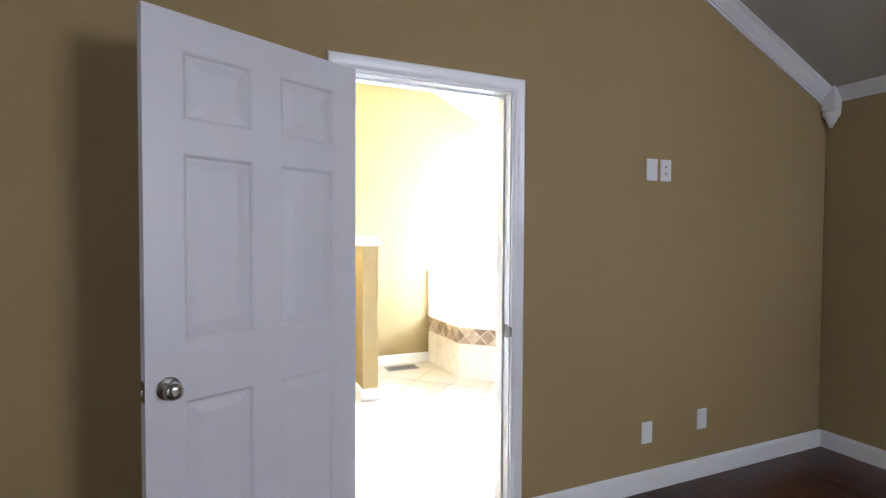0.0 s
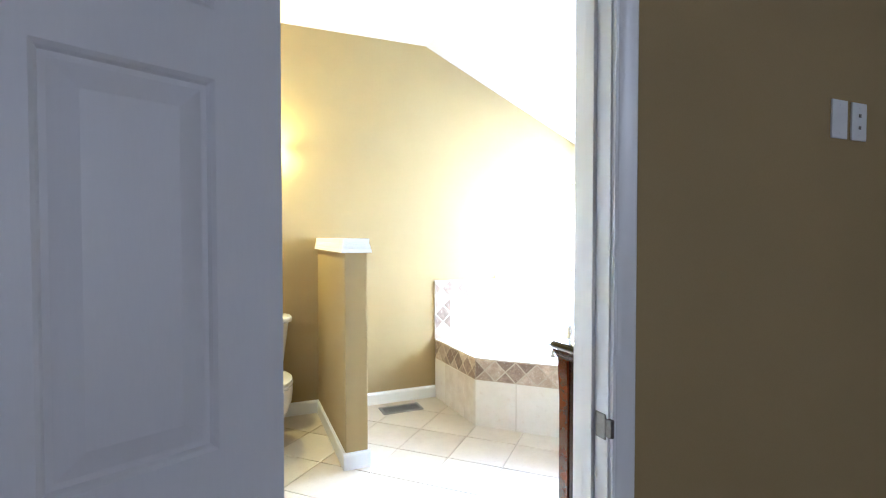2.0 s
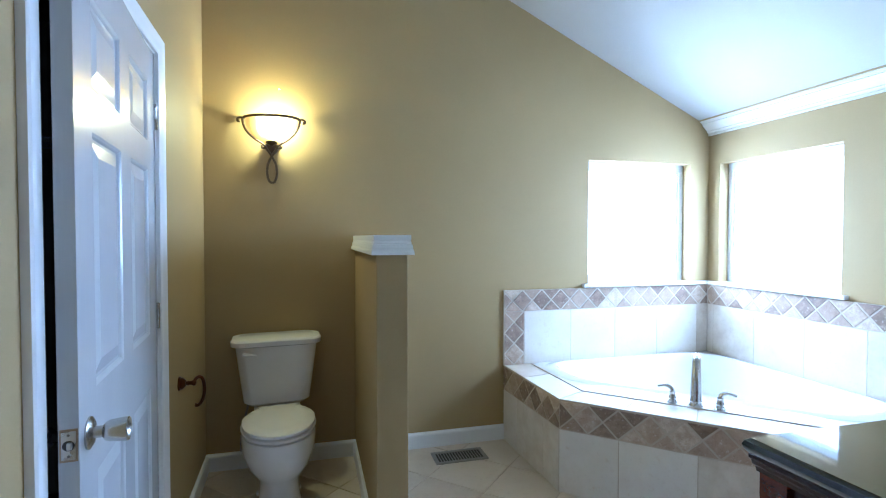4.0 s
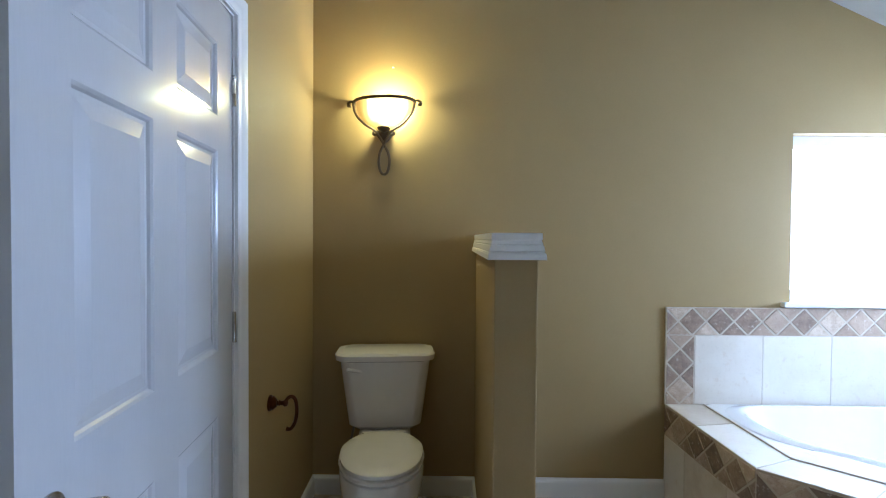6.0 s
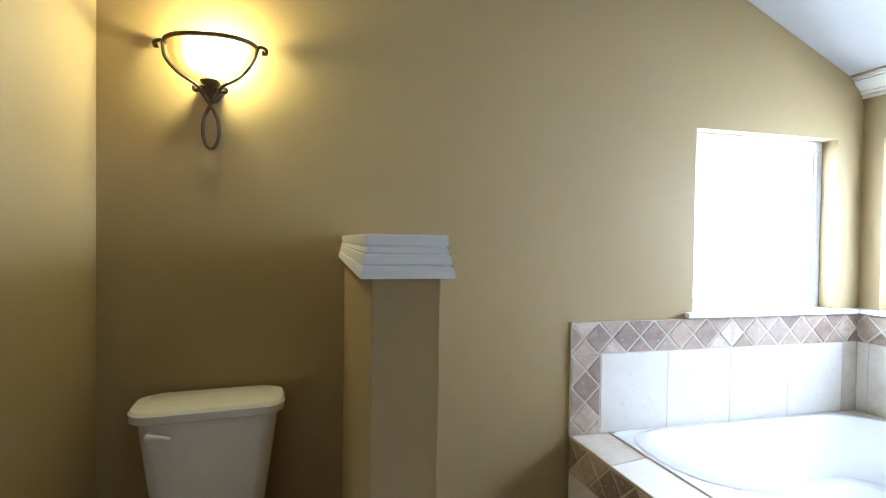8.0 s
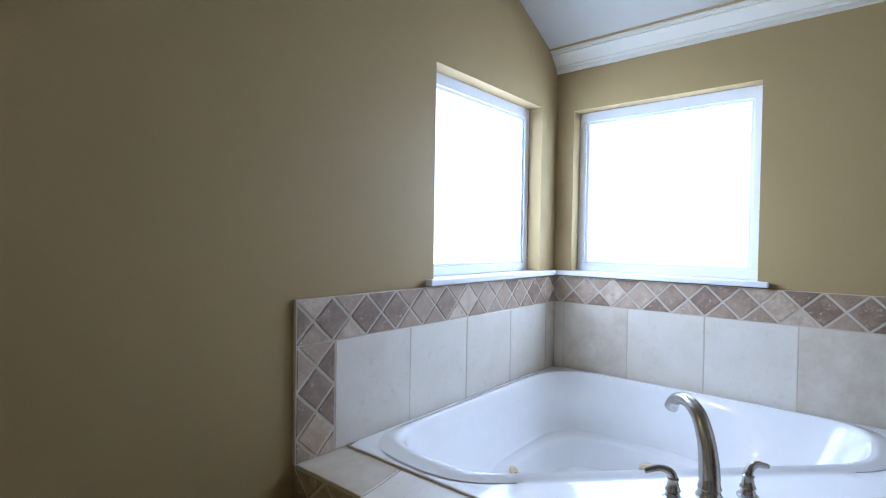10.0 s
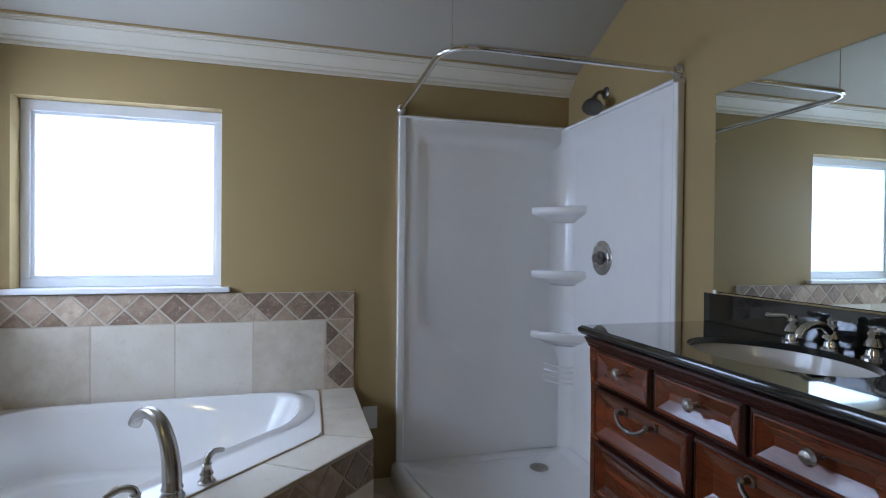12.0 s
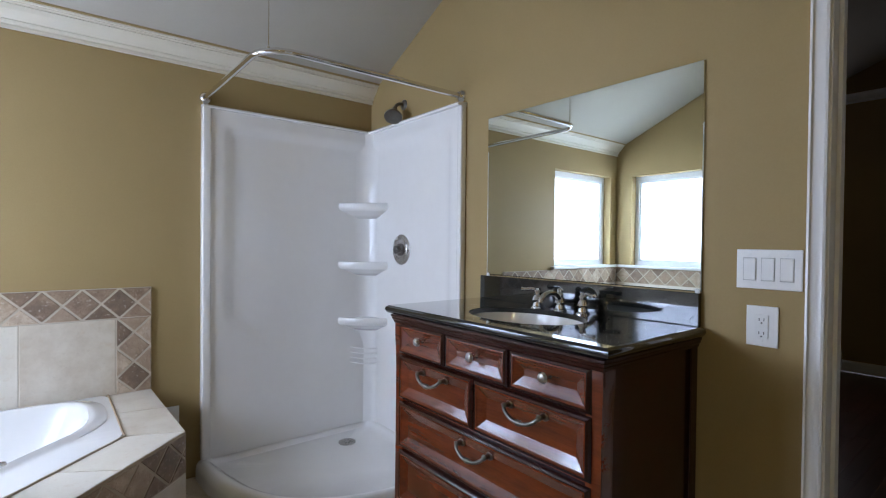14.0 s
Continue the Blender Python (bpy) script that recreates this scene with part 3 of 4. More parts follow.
def toilet():
    t = thing("toilet", "white two-piece china toilet with closed lid", "toilet", pose(1.428, YB - .008, 0, 0, 0, 5))
    def bowed(h, front, back, r, z, bow):
        return [Vector((p.x, p.y - bow * (1 - (p.x / h) ** 2) * max(0.0, (back - p.y) / (back - front)), p.z)) for p in rounded(-h, h, front, back, r, z, 10)]
    rings = [bowed(h, -.182 - d, -.025, .05, z, .032) for z, h, d in ((.424, .135, -.05), (.431, .160, -.025), (.448, .174, -.008), (.56, .188, 0), (.70, .206, .004), (.756, .213, .006))]
    part("tank", loops(rings), CHINA, t, smooth=True)
    rings = [bowed(h, -.198 - d, -.015, r, z, .036) for z, h, d, r in ((.756, .216, -.006, .05), (.761, .234, .004, .055), (.786, .236, .006, .055), (.797, .228, -.002, .05), (.801, .20, -.03, .045))]
    part("tank_lid", loops(rings), CHINA, t, smooth=True)
    lev = lathe([(.012, 0), (.012, .012), (.006, .016)], 14, pose(-.165, -.208, .725, 90))
    tube(spline([(-.168, -.222, .726), (-.14, -.226, .724), (-.105, -.224, .716)], 4), [.008, .009, .009, .009, .008, .007, .006, .006, .005], 8, lev)
    part("flush_lever", lev, CHINA, t, "white flush lever", True)
    spec = [(.023, .112, .185, .165), (.045, .114, .188, .168), (.07, .104, .168, .165), (.14, .100, .158, .16), (.185, .104, .165, .16), (.215, .124, .192, .162), (.26, .158, .224, .166), (.32, .180, .241, .17), (.385, .186, .246, .17), (.405, .184, .244, .169), (.411, .172, .232, .162)]
    part("bowl", loops([oval(0, -.44, rx * .94, fr, bk, z, p=2.2) for z, rx, fr, bk in spec]), CHINA, t, smooth=True)
    part("tank_bracket", loops([rounded(-.12, .12, -.30, -.03, .05, z) for z in (.26, .418)] + [rounded(-.10, .10, -.29, -.05, .05, .428)]), CHINA, t, smooth=True)
    part("seat", loops([oval(0, -.44, rx * .94, fr, .16, z, p=2.15) for z, rx, fr in ((.410, .166, .226), (.4165, .168, .230), (.4175, .186, .250), (.429, .188, .252), (.4335, .182, .246))]), CHINA, t, smooth=True)
    part("lid", loops([oval(0, -.44, rx * .94, fr, .165, z, p=2.15) for z, rx, fr in ((.433, .168, .230), (.4385, .168, .230), (.4395, .182, .247), (.452, .182, .247), (.460, .170, .235), (.463, .12, .19))]), CHINA, t, smooth=True)
    for s in (-1, 1):
        part("seat_hinge", loops([rounded(s * .075 - .022, s * .075 + .022, -.285, -.25, .01, z) for z in (.42, .448, .456)]), CHINA, t, smooth=True)
        part("bolt_cap", lathe([(.013, 0), (.012, .012), (.006, .018)], 12, pose(s * .098, -.36, .046)), CHINA, t, smooth=True)
    part("supply_hose", tube(spline([(-.19, -.02, .16), (-.19, -.07, .165), (-.185, -.09, .26), (-.15, -.10, .43)]), .006, 8), PEWTER, t, "braided supply hose", True)


toilet()


def sconce():
    s = thing("wall_sconce", "lit amber glass bowl sconce with bronze scrollwork", "wall lamp", pose(1.413, YB, 1.868))
    n, rings = 24, []
    for k in range(11):
        f = k / 10
        r = .018 + .128 * math.sin(f * math.pi / 2) ** .9
        z = .138 * (1 - math.cos(f * math.pi / 2)) + .004
        rings.append([Vector((r * math.cos(a), -.003 - .78 * r * abs(math.sin(a)) - .19 * max(0.0, r * math.cos(a)), z)) for a in [math.pi * i / n for i in range(n + 1)]])
    inner = [[Vector((v.x * .955, -.003 + (v.y + .003) * .955, v.z + .004)) for v in r] for r in reversed(rings)]
    part("glass_bowl", loops(rings + inner, False, (False, False)), AMBER, s, "glowing amber alabaster glass", True).visible_shadow = False
    b = tube([(.150 * math.cos(a), -.012 - .112 * math.sin(a) - .17 * max(0.0, .150 * math.cos(a)), .143) for a in [math.pi * i / 24 for i in range(25)]], .0078, 10)
    part("rim", b, BRONZE, s, smooth=True)
    for d in (-1, 1):
        q = -.026 * (d > 0)
        pts = spline([(d * .150, q - .014, .143), (d * .168, q - .018, .146), (d * .183, q - .018, .137), (d * .181, q - .018, .124), (d * .170, q - .018, .126)], 5)
        part("scroll", tube(pts, [.0062] * (len(pts) - 3) + [.007, .008, .009], 8), BRONZE, s, smooth=True)
        pts = spline([(d * .156, q - .024, .140), (d * .140, q - .045, .080), (d * .095, -.06, .028), (d * .045, -.06, -.004), (d * .03, -.05, -.02), (d * .05, -.045, -.022), (d * .052, -.045, -.008)], 5)
        part("arm", tube(pts, .0064, 8), BRONZE, s, smooth=True)
        pts = spline([(d * .034, -.045, -.018), (d * .010, -.04, -.052), (d * -.004, -.036, -.075), (d * -.022, -.03, -.115), (d * -.026, -.028, -.165), (d * -.016, -.026, -.205), (0, -.026, -.218)], 5)
        part("loop", tube(pts, .0068, 8), BRONZE, s, smooth=True)
    part("finial", lathe([(.002, -.012), (.012, -.006), (.03, .004), (.036, .014), (.02, .022)], 16, pose(0, -.035, .0)), BRONZE, s, smooth=True)
    part("back_plate", loops([[Vector((.045 * math.cos(a) * f, -.001 - w, .03 + .085 * math.sin(a) * f)) for a in [2 * math.pi * i / 28 for i in range(28)]] for f, w in ((1, 0), (1, .006), (.85, .012))]), BRONZE, s, smooth=True)


sconce()
bulb = bpy.data.lights.new("sconce_bulb", 'POINT')
bulb.energy, bulb.color, bulb.shadow_soft_size = 13.5, (1.0, 0.85, 0.35), .028
new("sconce_bulb", bulb).matrix_world = pose(1.437, YB - .082, 1.985)
tagged(part("wall_anchor", loops([[Vector((1.454 + .006 * math.cos(a) * f, YB - w, 2.19 + .004 * math.sin(a) * f)) for a in [2 * math.pi * i / 10 for i in range(10)]] for f, w in ((1, 0), (.8, .004))]), PLATE), "small white plastic wall anchor in tan paint", "wall anchor")


def paper_holder():
    h = thing("toilet_paper_holder", "oiled bronze toilet paper hook on tan wall", "paper holder", SKEW @ pose(X0, 4.290, .714))
    part("rosette", lathe([(.030, 0), (.030, .005), (.024, .009), (.026, .014), (.018, .022), (.012, .028)], 24, pose(0, 0, 0, 0, 90)), COPPER, h, smooth=True)
    part("post", lathe([(.009, .018), (.008, .032), (.012, .036), (.008, .040), (.009, .050), (.014, .057), (.012, .065), (.003, .069)], 18, pose(0, 0, 0, 0, 90)), COPPER, h, smooth=True)
    pts = spline([(.058, .0, .0), (.066, .004, .016), (.080, .008, .022), (.093, .012, .006), (.097, .014, -.038), (.091, .012, -.076), (.076, .008, -.100), (.060, .006, -.100)], 5)
    part("hook", tube(pts, [.007] * (len(pts) - 3) + [.0075, .009, .009], 10), COPPER, h, smooth=True)


paper_holder()


def floor_vent():
    v = thing("floor_vent", "worn brown steel floor register in the tile", "floor vent", pose(2.480, 4.775, FZ))
    f = bmesh.new()
    for a in ((-.16, .16, -.078, -.055), (-.16, .16, .055, .078), (-.16, -.138, -.055, .055), (.138, .16, -.055, .055)):
        box(a[0], a[1], a[2], a[3], -.002, .007, .002, f)
    part("frame", f, VENTM, v)
    part("duct", box(-.14, .14, -.057, .057, -.004, .0022), SLOT, v, "dark duct opening")
    me = None
    for i in range(15):
        x = -.1225 + .0175 * i
        if me is None:
            o = part("slat", box(-.0024, .0024, -.054, .054, .002, .0042, .0005), VENTM, v)
            o.location.x, me = x, o.data
        else:
            share("slat", me, v, pose(x, 0, 0))


floor_vent()


# ---- corner tub ----
P = [Vector(p) for p in ((2.838, YB - .001), (2.862, 4.255), (3.762, 3.367), (XR - .001, 3.385))]
Q = [Vector(p) for p in ((3.025, YB - .001), (3.045, 4.335), (3.838, 3.553), (XR - .001, 3.556))]


def clip(poly, lo, hi):
    """Cuts a 2D outline to a rectangle."""
    for ax, lim, s in ((0, lo[0], 1), (0, hi[0], -1), (1, lo[1], 1), (1, hi[1], -1)):
        out = []
        for i, a in enumerate(poly):
            c = poly[i - 1]
            ia, ic = (a[ax] - lim) * s >= 0, (c[ax] - lim) * s >= 0
            if ia != ic:
                t = (lim - c[ax]) / (a[ax] - c[ax])
                out.append((c[0] + (a[0] - c[0]) * t, c[1] + (a[1] - c[1]) * t))
            if ia:
                out.append(a)
        poly = out
        if len(poly) < 3:
            return []
    return poly


def area(poly):
    return abs(sum(a[0] * b[1] - b[0] * a[1] for a, b in zip(poly, poly[1:] + poly[:1]))) / 2


def tile(poly, place, lo, hi, material, parent, name="tile", soft=.002):
    """One tile of its own from a 2D outline, its face eased at the edge; its origin is its own middle."""
    cx, cy = sum(p[0] for p in poly) / len(poly), sum(p[1] for p in poly) / len(poly)
    far = max(math.hypot(p[0] - cx, p[1] - cy) for p in poly)
    k = 1 - soft * 1.3 / far
    o = Vector(place(cx, cy, lo))
    small = [(cx + (x - cx) * k, cy + (y - cy) * k) for x, y in poly]
    rings = [[Vector(place(x, y, w)) - o for x, y in r] for r, w in ((poly, lo), (poly, hi - soft * .6), (small, hi))]
    ob = part(name, loops(rings), material, parent)
    ob.location = o
    return ob


def diamonds(length, height, place, lo, hi, parent, d, off=0.0, g=.0046):
    """A band of square tiles set on their points, with half tiles between."""
    r = d / 2 - g * 1.41
    rows = int(round(height / d * 2)) + 1
    for j in range(rows + 1):
        v = j * d / 2
        for i in range(-1, int(length / d) + 3):
            u = off + i * d + (d / 2 if j % 2 else 0)
            p = clip([(u - r, v), (u, v - r), (u + r, v), (u, v + r)], (g / 2, g / 2), (length - g / 2, height - g / 2))
            if len(p) > 2 and area(p) > 1e-4:
                tile(p, place, lo, hi + .0012 * random.random(), SLATE, parent, "diamond_tile")


def tub_surround():
    s = thing("tile_surround", "cream and tumbled brown diamond tile surround above the tub", "tile surround")
    z0, zt, hb = .507, .997, .139
    bm = box(2.836, XR - .012, YB - .0108, YB, z0, zt)
    box(XR - .0108, XR, 3.386, YB - .001, z0, zt, bm=bm)
    part("backing", bm, PALEGROUT, s, "pale grout bed")
    back, right = lambda u, v, w: (2.836 + u, YB - w, z0 + v), lambda u, v, w: (XR - w, 3.386 + u, z0 + v)
    lb, lr = XR - 2.836 - .013, YB - 3.386 - .012
    hz = zt - z0 - hb
    for place, ln in ((back, lb), (right, lr)):
        diamonds(ln, hb, lambda u, v, w, f=place: f(u, v + hz, w), .006, .0125, s, hb, .5 * hb - .012)
        diamonds(hz, hb, lambda u, v, w, f=place: f(v, u, w), .006, .0125, s, hb, hz - 1.5 * hb)
        cuts = [hb + .002] + [hb + .341 * k for k in range(1, 5) if hb + .341 * k < ln - .03] + [ln]
        for a, b in zip(cuts, cuts[1:]):
            tile([(a + .002, .002), (b - .002, .002), (b - .002, hz - .002), (a + .002, hz - .002)], place, .006, .012, CREAM, s)
    part("edge_trim", box(2.832, 2.8355, YB - .013, YB, z0, zt, .001), PALEGROUT, s)


tub_surround()


def tub_deck():
    d = thing("tub_deck", "tiled tub deck with a brown diamond band on the apron", "tub deck")
    part("apron_core", prism([(p.x, p.y) for p in P + Q[::-1]], lambda u, v, w: (u, v, w), 0, .5052), GROUT, d, "grout bed")
    for a, b in zip(P, P[1:]):
        t = (b - a).normalized()
        n = Vector((t.y, -t.x))
        if n.dot(Vector((4, 4.6)) - a) > 0:
            n = -n
        ln = (b - a).length
        put = lambda u, v, w, a=a, t=t, n=n: (a.x + t.x * u + n.x * w, a.y + t.y * u + n.y * w, v)
        diamonds(ln, .146, lambda u, v, w, f=put: f(u, v + .352, w), -.002, .0022, d, .146, .073)
        cuts = [0, .295, .640, .985, ln] if ln > 1 else [0, .20, .53, ln]
        for u0, u1 in zip(cuts, cuts[1:]):
            if u1 - u0 > .02:
                tile([(u0 + .002, .001), (u1 - .002, .001), (u1 - .002, .349), (u0 + .002, .349)], put, -.002, .0024, CREAM, d)
    for i, fr in enumerate(((0, .42, 1), (0, .25, .5, .75, 1), (0, .5, 1))):
        for f0, f1 in zip(fr, fr[1:]):
            q = [P[i].lerp(P[i + 1], f0), P[i].lerp(P[i + 1], f1), Q[i].lerp(Q[i + 1], f1), Q[i].lerp(Q[i + 1], f0)]
            c = sum(q, Vector((0, 0))) / 4
            e = [c + (p - c) * .984 for p in q]
            tile([(p.x, p.y) for p in e], lambda u, v, w: (u, v, w), .496, .5075, CREAM, d, "deck_tile")


tub_deck()


def radial(poly, c, n, r=0.0):
    """Points on an outline at n even bearings from c, its corners rounded by r."""
    pts = [Vector(p) for p in poly]
    if r:
        out = []
        for i, b in enumerate(pts):
            a, d = pts[i - 1], pts[(i + 1) % len(pts)]
            u, v = (a - b).normalized(), (d - b).normalized()
            half = u.angle(v) / 2
            k = min(r[i] / math.tan(half), (a - b).length * .49 if r[i] < .5 else .87, (d - b).length * .49 if r[i] < .5 else .87)
            p0, p2 = b + u * k, b + v * k
            out += [p0 * (1 - t) ** 2 + b * 2 * t * (1 - t) + p2 * t * t for t in [j / 12 for j in range(13)]]
        pts = out
    res = []
    for i in range(n):
        a = 2 * math.pi * i / n
        w, best = Vector((math.cos(a), math.sin(a))), 0
        for p, q in zip(pts, pts[1:] + pts[:1]):
            e = q - p
            den = w.x * e.y - w.y * e.x
            if abs(den) > 1e-9:
                t = ((p.x - c.x) * e.y - (p.y - c.y) * e.x) / den
                s = ((p.x - c.x) * w.y - (p.y - c.y) * w.x) / den
                if t > 0 and -1e-6 <= s <= 1 + 1e-6:
                    best = max(best, t)
        res.append(c + w * best)
    return res


TC = Vector((3.80, 4.32))


def bathtub():
    t = thing("bathtub", "white acrylic corner whirlpool tub", "bathtub")
    n = 160
    outer = radial([(Q[0].x + .003, YB - .014), (Q[1].x + .004, Q[1].y + .003), (Q[2].x + .003, Q[2].y + .004), (XR - .014, Q[3].y + .003), (XR - .014, YB - .014)], TC, n)
    lip = radial([(3.10, 4.885), (3.10, 4.50), (3.99, 3.63), (4.375, 3.63), (4.375, 4.885)], TC, n, (.22, .30, .30, .22, .28))

    def lean(p, f, z):
        """How far in a point of the shell lies, with its two reclining ends sloped."""
        b = math.degrees(math.atan2(p.y - TC.y, p.x - TC.x))
        w = math.exp(-((b + 42) / 24) ** 2) + math.exp(-((b - 132) / 24) ** 2)
        return f - .17 * w * min(.36, max(0.0, .505 - z)) / .36

    ring = lambda base, f, z: [Vector((*(TC + (p - TC) * lean(p, f, z)), z)) for p in base]
    mid = [a.lerp(b, .75) for a, b in zip(outer, lip)]
    rings = [ring(outer, 1, .50), ring(outer, 1, .511), ring(mid, 1, .513), ring(lip, 1.07, .515), ring(lip, 1.04, .520), ring(lip, 1.015, .526), ring(lip, .996, .528), ring(lip, .979, .525), ring(lip, .964, .511),
             ring(lip, .945, .45), ring(lip, .92, .36), ring(lip, .895, .285), ring(lip, .875, .262), ring(lip, .80, .252), ring(lip, .785, .242), ring(lip, .765, .18), ring(lip, .73, .125), ring(lip, .66, .105), ring(lip, .3, .098)]
    part("shell", loops(rings, True, (False, True)), ACRYL, t, smooth=True)
    for a, b, paint in ((Q[0] - Vector((0, .014)), Q[1], PALEGROUT), (Q[1], Q[2], PALEGROUT), (Q[2], Q[3] - Vector((.014, 0)), CAULK)):
        part("caulk", tube([(a.x, a.y, .509), (b.x, b.y, .509)], .0048, 8), paint, t, "worn caulk line")
    for bearing, f, z in ((8, .765, .172), (100, .785, .212)):
        k = int(bearing / 360 * n)
        p = TC + (lip[k] - TC) * lean(lip[k], f, z)
        ang = math.degrees(math.atan2(TC.y - p.y, TC.x - p.x))
        m = pose(p.x, p.y, z, 0, 0, ang) @ pose(0, 0, 0, 0, 80)
        j = part("jet", lathe([(.042, -.004), (.042, .006), (.035, .013), (.020, .013), (.015, .006)], 20, m), BEIGE, t, "beige whirlpool jet", True)
        part("nozzle", lathe([(.011, .004), (.010, .014), (.005, .014)], 12, m), PLATE, j, smooth=True)
    part("drain", lathe([(.034, 0), (.034, .004), (.026, .006), (.012, .004), (.002, .004)], 20, pose(4.02, 4.0, .104)), CHROME, t, "chrome drain", True)


bathtub()


def tub_faucet():
    f = thing("tub_faucet", "brushed nickel arched tub spout with two lever handles", "faucet", pose(3.457, 3.976, .512, 0, 0, -43.9))
    part("base", lathe([(.034, 0), (.034, .004), (.030, .008), (.027, .02), (.030, .026), (.027, .034), (.025, .05), (.021, .062)], 24), NICKEL, f, smooth=True)
    pts = spline([(0, 0, .05), (0, .006, .10), (0, .022, .153), (0, .058, .204), (0, .112, .222), (0, .164, .206), (0, .186, .176)], 6)
    m = len(pts)
    part("spout", tube(pts, [.027 - .0095 * min(1, i / (m * .7)) for i in range(m - 4)] + [.018, .019, .0195, .0195], 16), NICKEL, f, smooth=True)
    for s in (-1, 1):
        h = part("handle_base", lathe([(.026, 0), (.026, .004), (.020, .008), (.017, .02), (.020, .026), (.016, .034), (.013, .048), (.015, .056), (.008, .062)], 20, pose(s * .105, -.005, 0)), NICKEL, f, smooth=True)
        pts = spline([(s * .105, -.005, .050), (s * .110, -.003, .070), (s * .136, .006, .080), (s * .174, .012, .070)], 5)
        part("lever", tube(pts, [.0125 - .005 * i / (len(pts) - 1) for i in range(len(pts))], 10), NICKEL, h, smooth=True)


tub_faucet()


# ---- shower ----
SX, SY = 3.535, 3.172


def field(place, u0, u1, v0, v1, nu, nv):
    """A moulded sheet whose relief is given by place(u, v)."""
    bm = bmesh.new()
    vs = [[bm.verts.new(place(u0 + (u1 - u0) * i / nu, v0 + (v1 - v0) * j / nv)) for j in range(nv + 1)] for i in range(nu + 1)]
    for i in range(nu):
        for j in range(nv):
            bm.faces.new((vs[i][j], vs[i + 1][j], vs[i + 1][j + 1], vs[i][j + 1]))
    return bm


def shower():
    s = thing("shower_stall", "white molded acrylic corner shower stall with rounded pan", "shower stall")
    n, c = 96, Vector((4.08, 2.62))
    out = radial([(XR - .002, 3.195), (XR - .002, YA + .002), (SX - .01, YA + .002), (SX - .01, 3.195)], c, n, (.02, .02, .02, .86))
    clear = lambda p: .75 + .25 * min(1.0, max(0.0, min(XR - .002 - p.x, p.y - YA) / .30))
    ring = lambda f, z: [Vector((*(c + (p - c) * (1 - (1 - f) * clear(p))), z)) for p in out]
    part("pan", loops([ring(1, 0), ring(1.0, .075), ring(.992, .098), ring(.972, .115), ring(.945, .122), ring(.905, .121), ring(.865, .110), ring(.825, .092), ring(.79, .083), ring(.3, .076)], True, (False, True)), ACRYL, s, smooth=True)
    zt, zb = 1.895, .112
    # panel on the window wall, with a sunken field
    soft = lambda q: (lambda k: k * k * (3 - 2 * k))(min(1.0, max(0.0, q / .060)))
    sunk = lambda y, z: .018 * soft(3.075 - y) * soft(1.82 - z) * soft((z - .56) * .35) * soft((z - .60) - (y - 2.79) * .73)
    bm = field(lambda u, v: (XR - .044 + sunk(u, v), u, v), YA + .03, SY - .01, zb, zt - .01, 72, 100)
    box(XR - .055, XR - .001, SY - .040, SY, zb, zt - .004, .008, bm, 3)
    part("side_panel", bm, ACRYL, s, smooth=True)
    dip = lambda x, z: .012 * soft(x - SX - .065) * soft(1.82 - z)
    bm = field(lambda u, v: (u, YA + .032 - dip(u, v), v), SX + .01, XR - .03, zb, zt - .01, 50, 90)
    box(SX, SX + .030, YA + .001, YA + .036, zb, zt - .004, .008, bm, 3)
    part("side_panel", bm, ACRYL, s, smooth=True)
    ledge = [(.0, .0), (.055, .0), (.058, .008), (.05, .016), (.0, .02)]
    bm = prism(ledge, lambda u, v, w: (XR - u, w, zt - .012 + v), YA + .005, SY - .002)
    join(bm, prism(ledge, lambda u, v, w: (w, YA + u, zt - .012 + v), SX + .002, XR - .004))
    part("top_ledge", bm, ACRYL, s, smooth=True)
    r, cx, cy = .10, XR - .028, YA + .022
    cove = [(cx, cy)] + [(cx - r + r * math.sin(a), cy + r - r * math.cos(a)) for a in [math.pi / 2 * k / 10 for k in range(11)]]
    part("corner_cove", prism(cove, lambda u, v, w: (u, v, w), zb, zt - .012), ACRYL, s, smooth=True)
    for z in (1.452, 1.104, .768):
        quarter = lambda rr, zz: [Vector((cx + .004, cy - .004, zz))] + [Vector((cx + .004 - rr * math.sin(a) * (.35 + .65 / (math.sin(a) + math.cos(a))), cy - .004 + rr * math.cos(a) * (.35 + .65 / (math.sin(a) + math.cos(a))), zz)) for a in [math.pi / 2 * k / 14 for k in range(15)]]
        part("corner_shelf", loops([quarter(.09, z - .088), quarter(.14, z - .066), quarter(.19, z - .049), quarter(.210, z - .040), quarter(.217, z - .030), quarter(.217, z - .010), quarter(.213, z - .002), quarter(.204, z), quarter(.192, z - .005), quarter(.10, z - .007)]), ACRYL, s, smooth=True)
    for k in range(4):
        pts = [(cx - .012 - .15 * math.sin(a), cy + .012 + .15 * math.cos(a) * .9, .50 + .030 * k) for a in [math.pi / 2 * (.12 + .76 * j / 10) for j in range(11)]]
        part("soap_ridge", tube(pts, .0036, 8), ACRYL, s, smooth=True)
    d = part("drain", lathe([(.048, 0), (.048, .004), (.040, .006), (.002, .006)], 28, pose(4.25, 2.44, .0775)), NICKEL, s, "nickel drain grate", True)
    for k in range(8):
        a = math.pi / 4 * k
        part("drain_slot", box(.012, .034, -.003, .003, .0055, .0064), PEWTER, d).matrix_local = pose(4.25, 2.44, .0775, 0, 0, math.degrees(a))
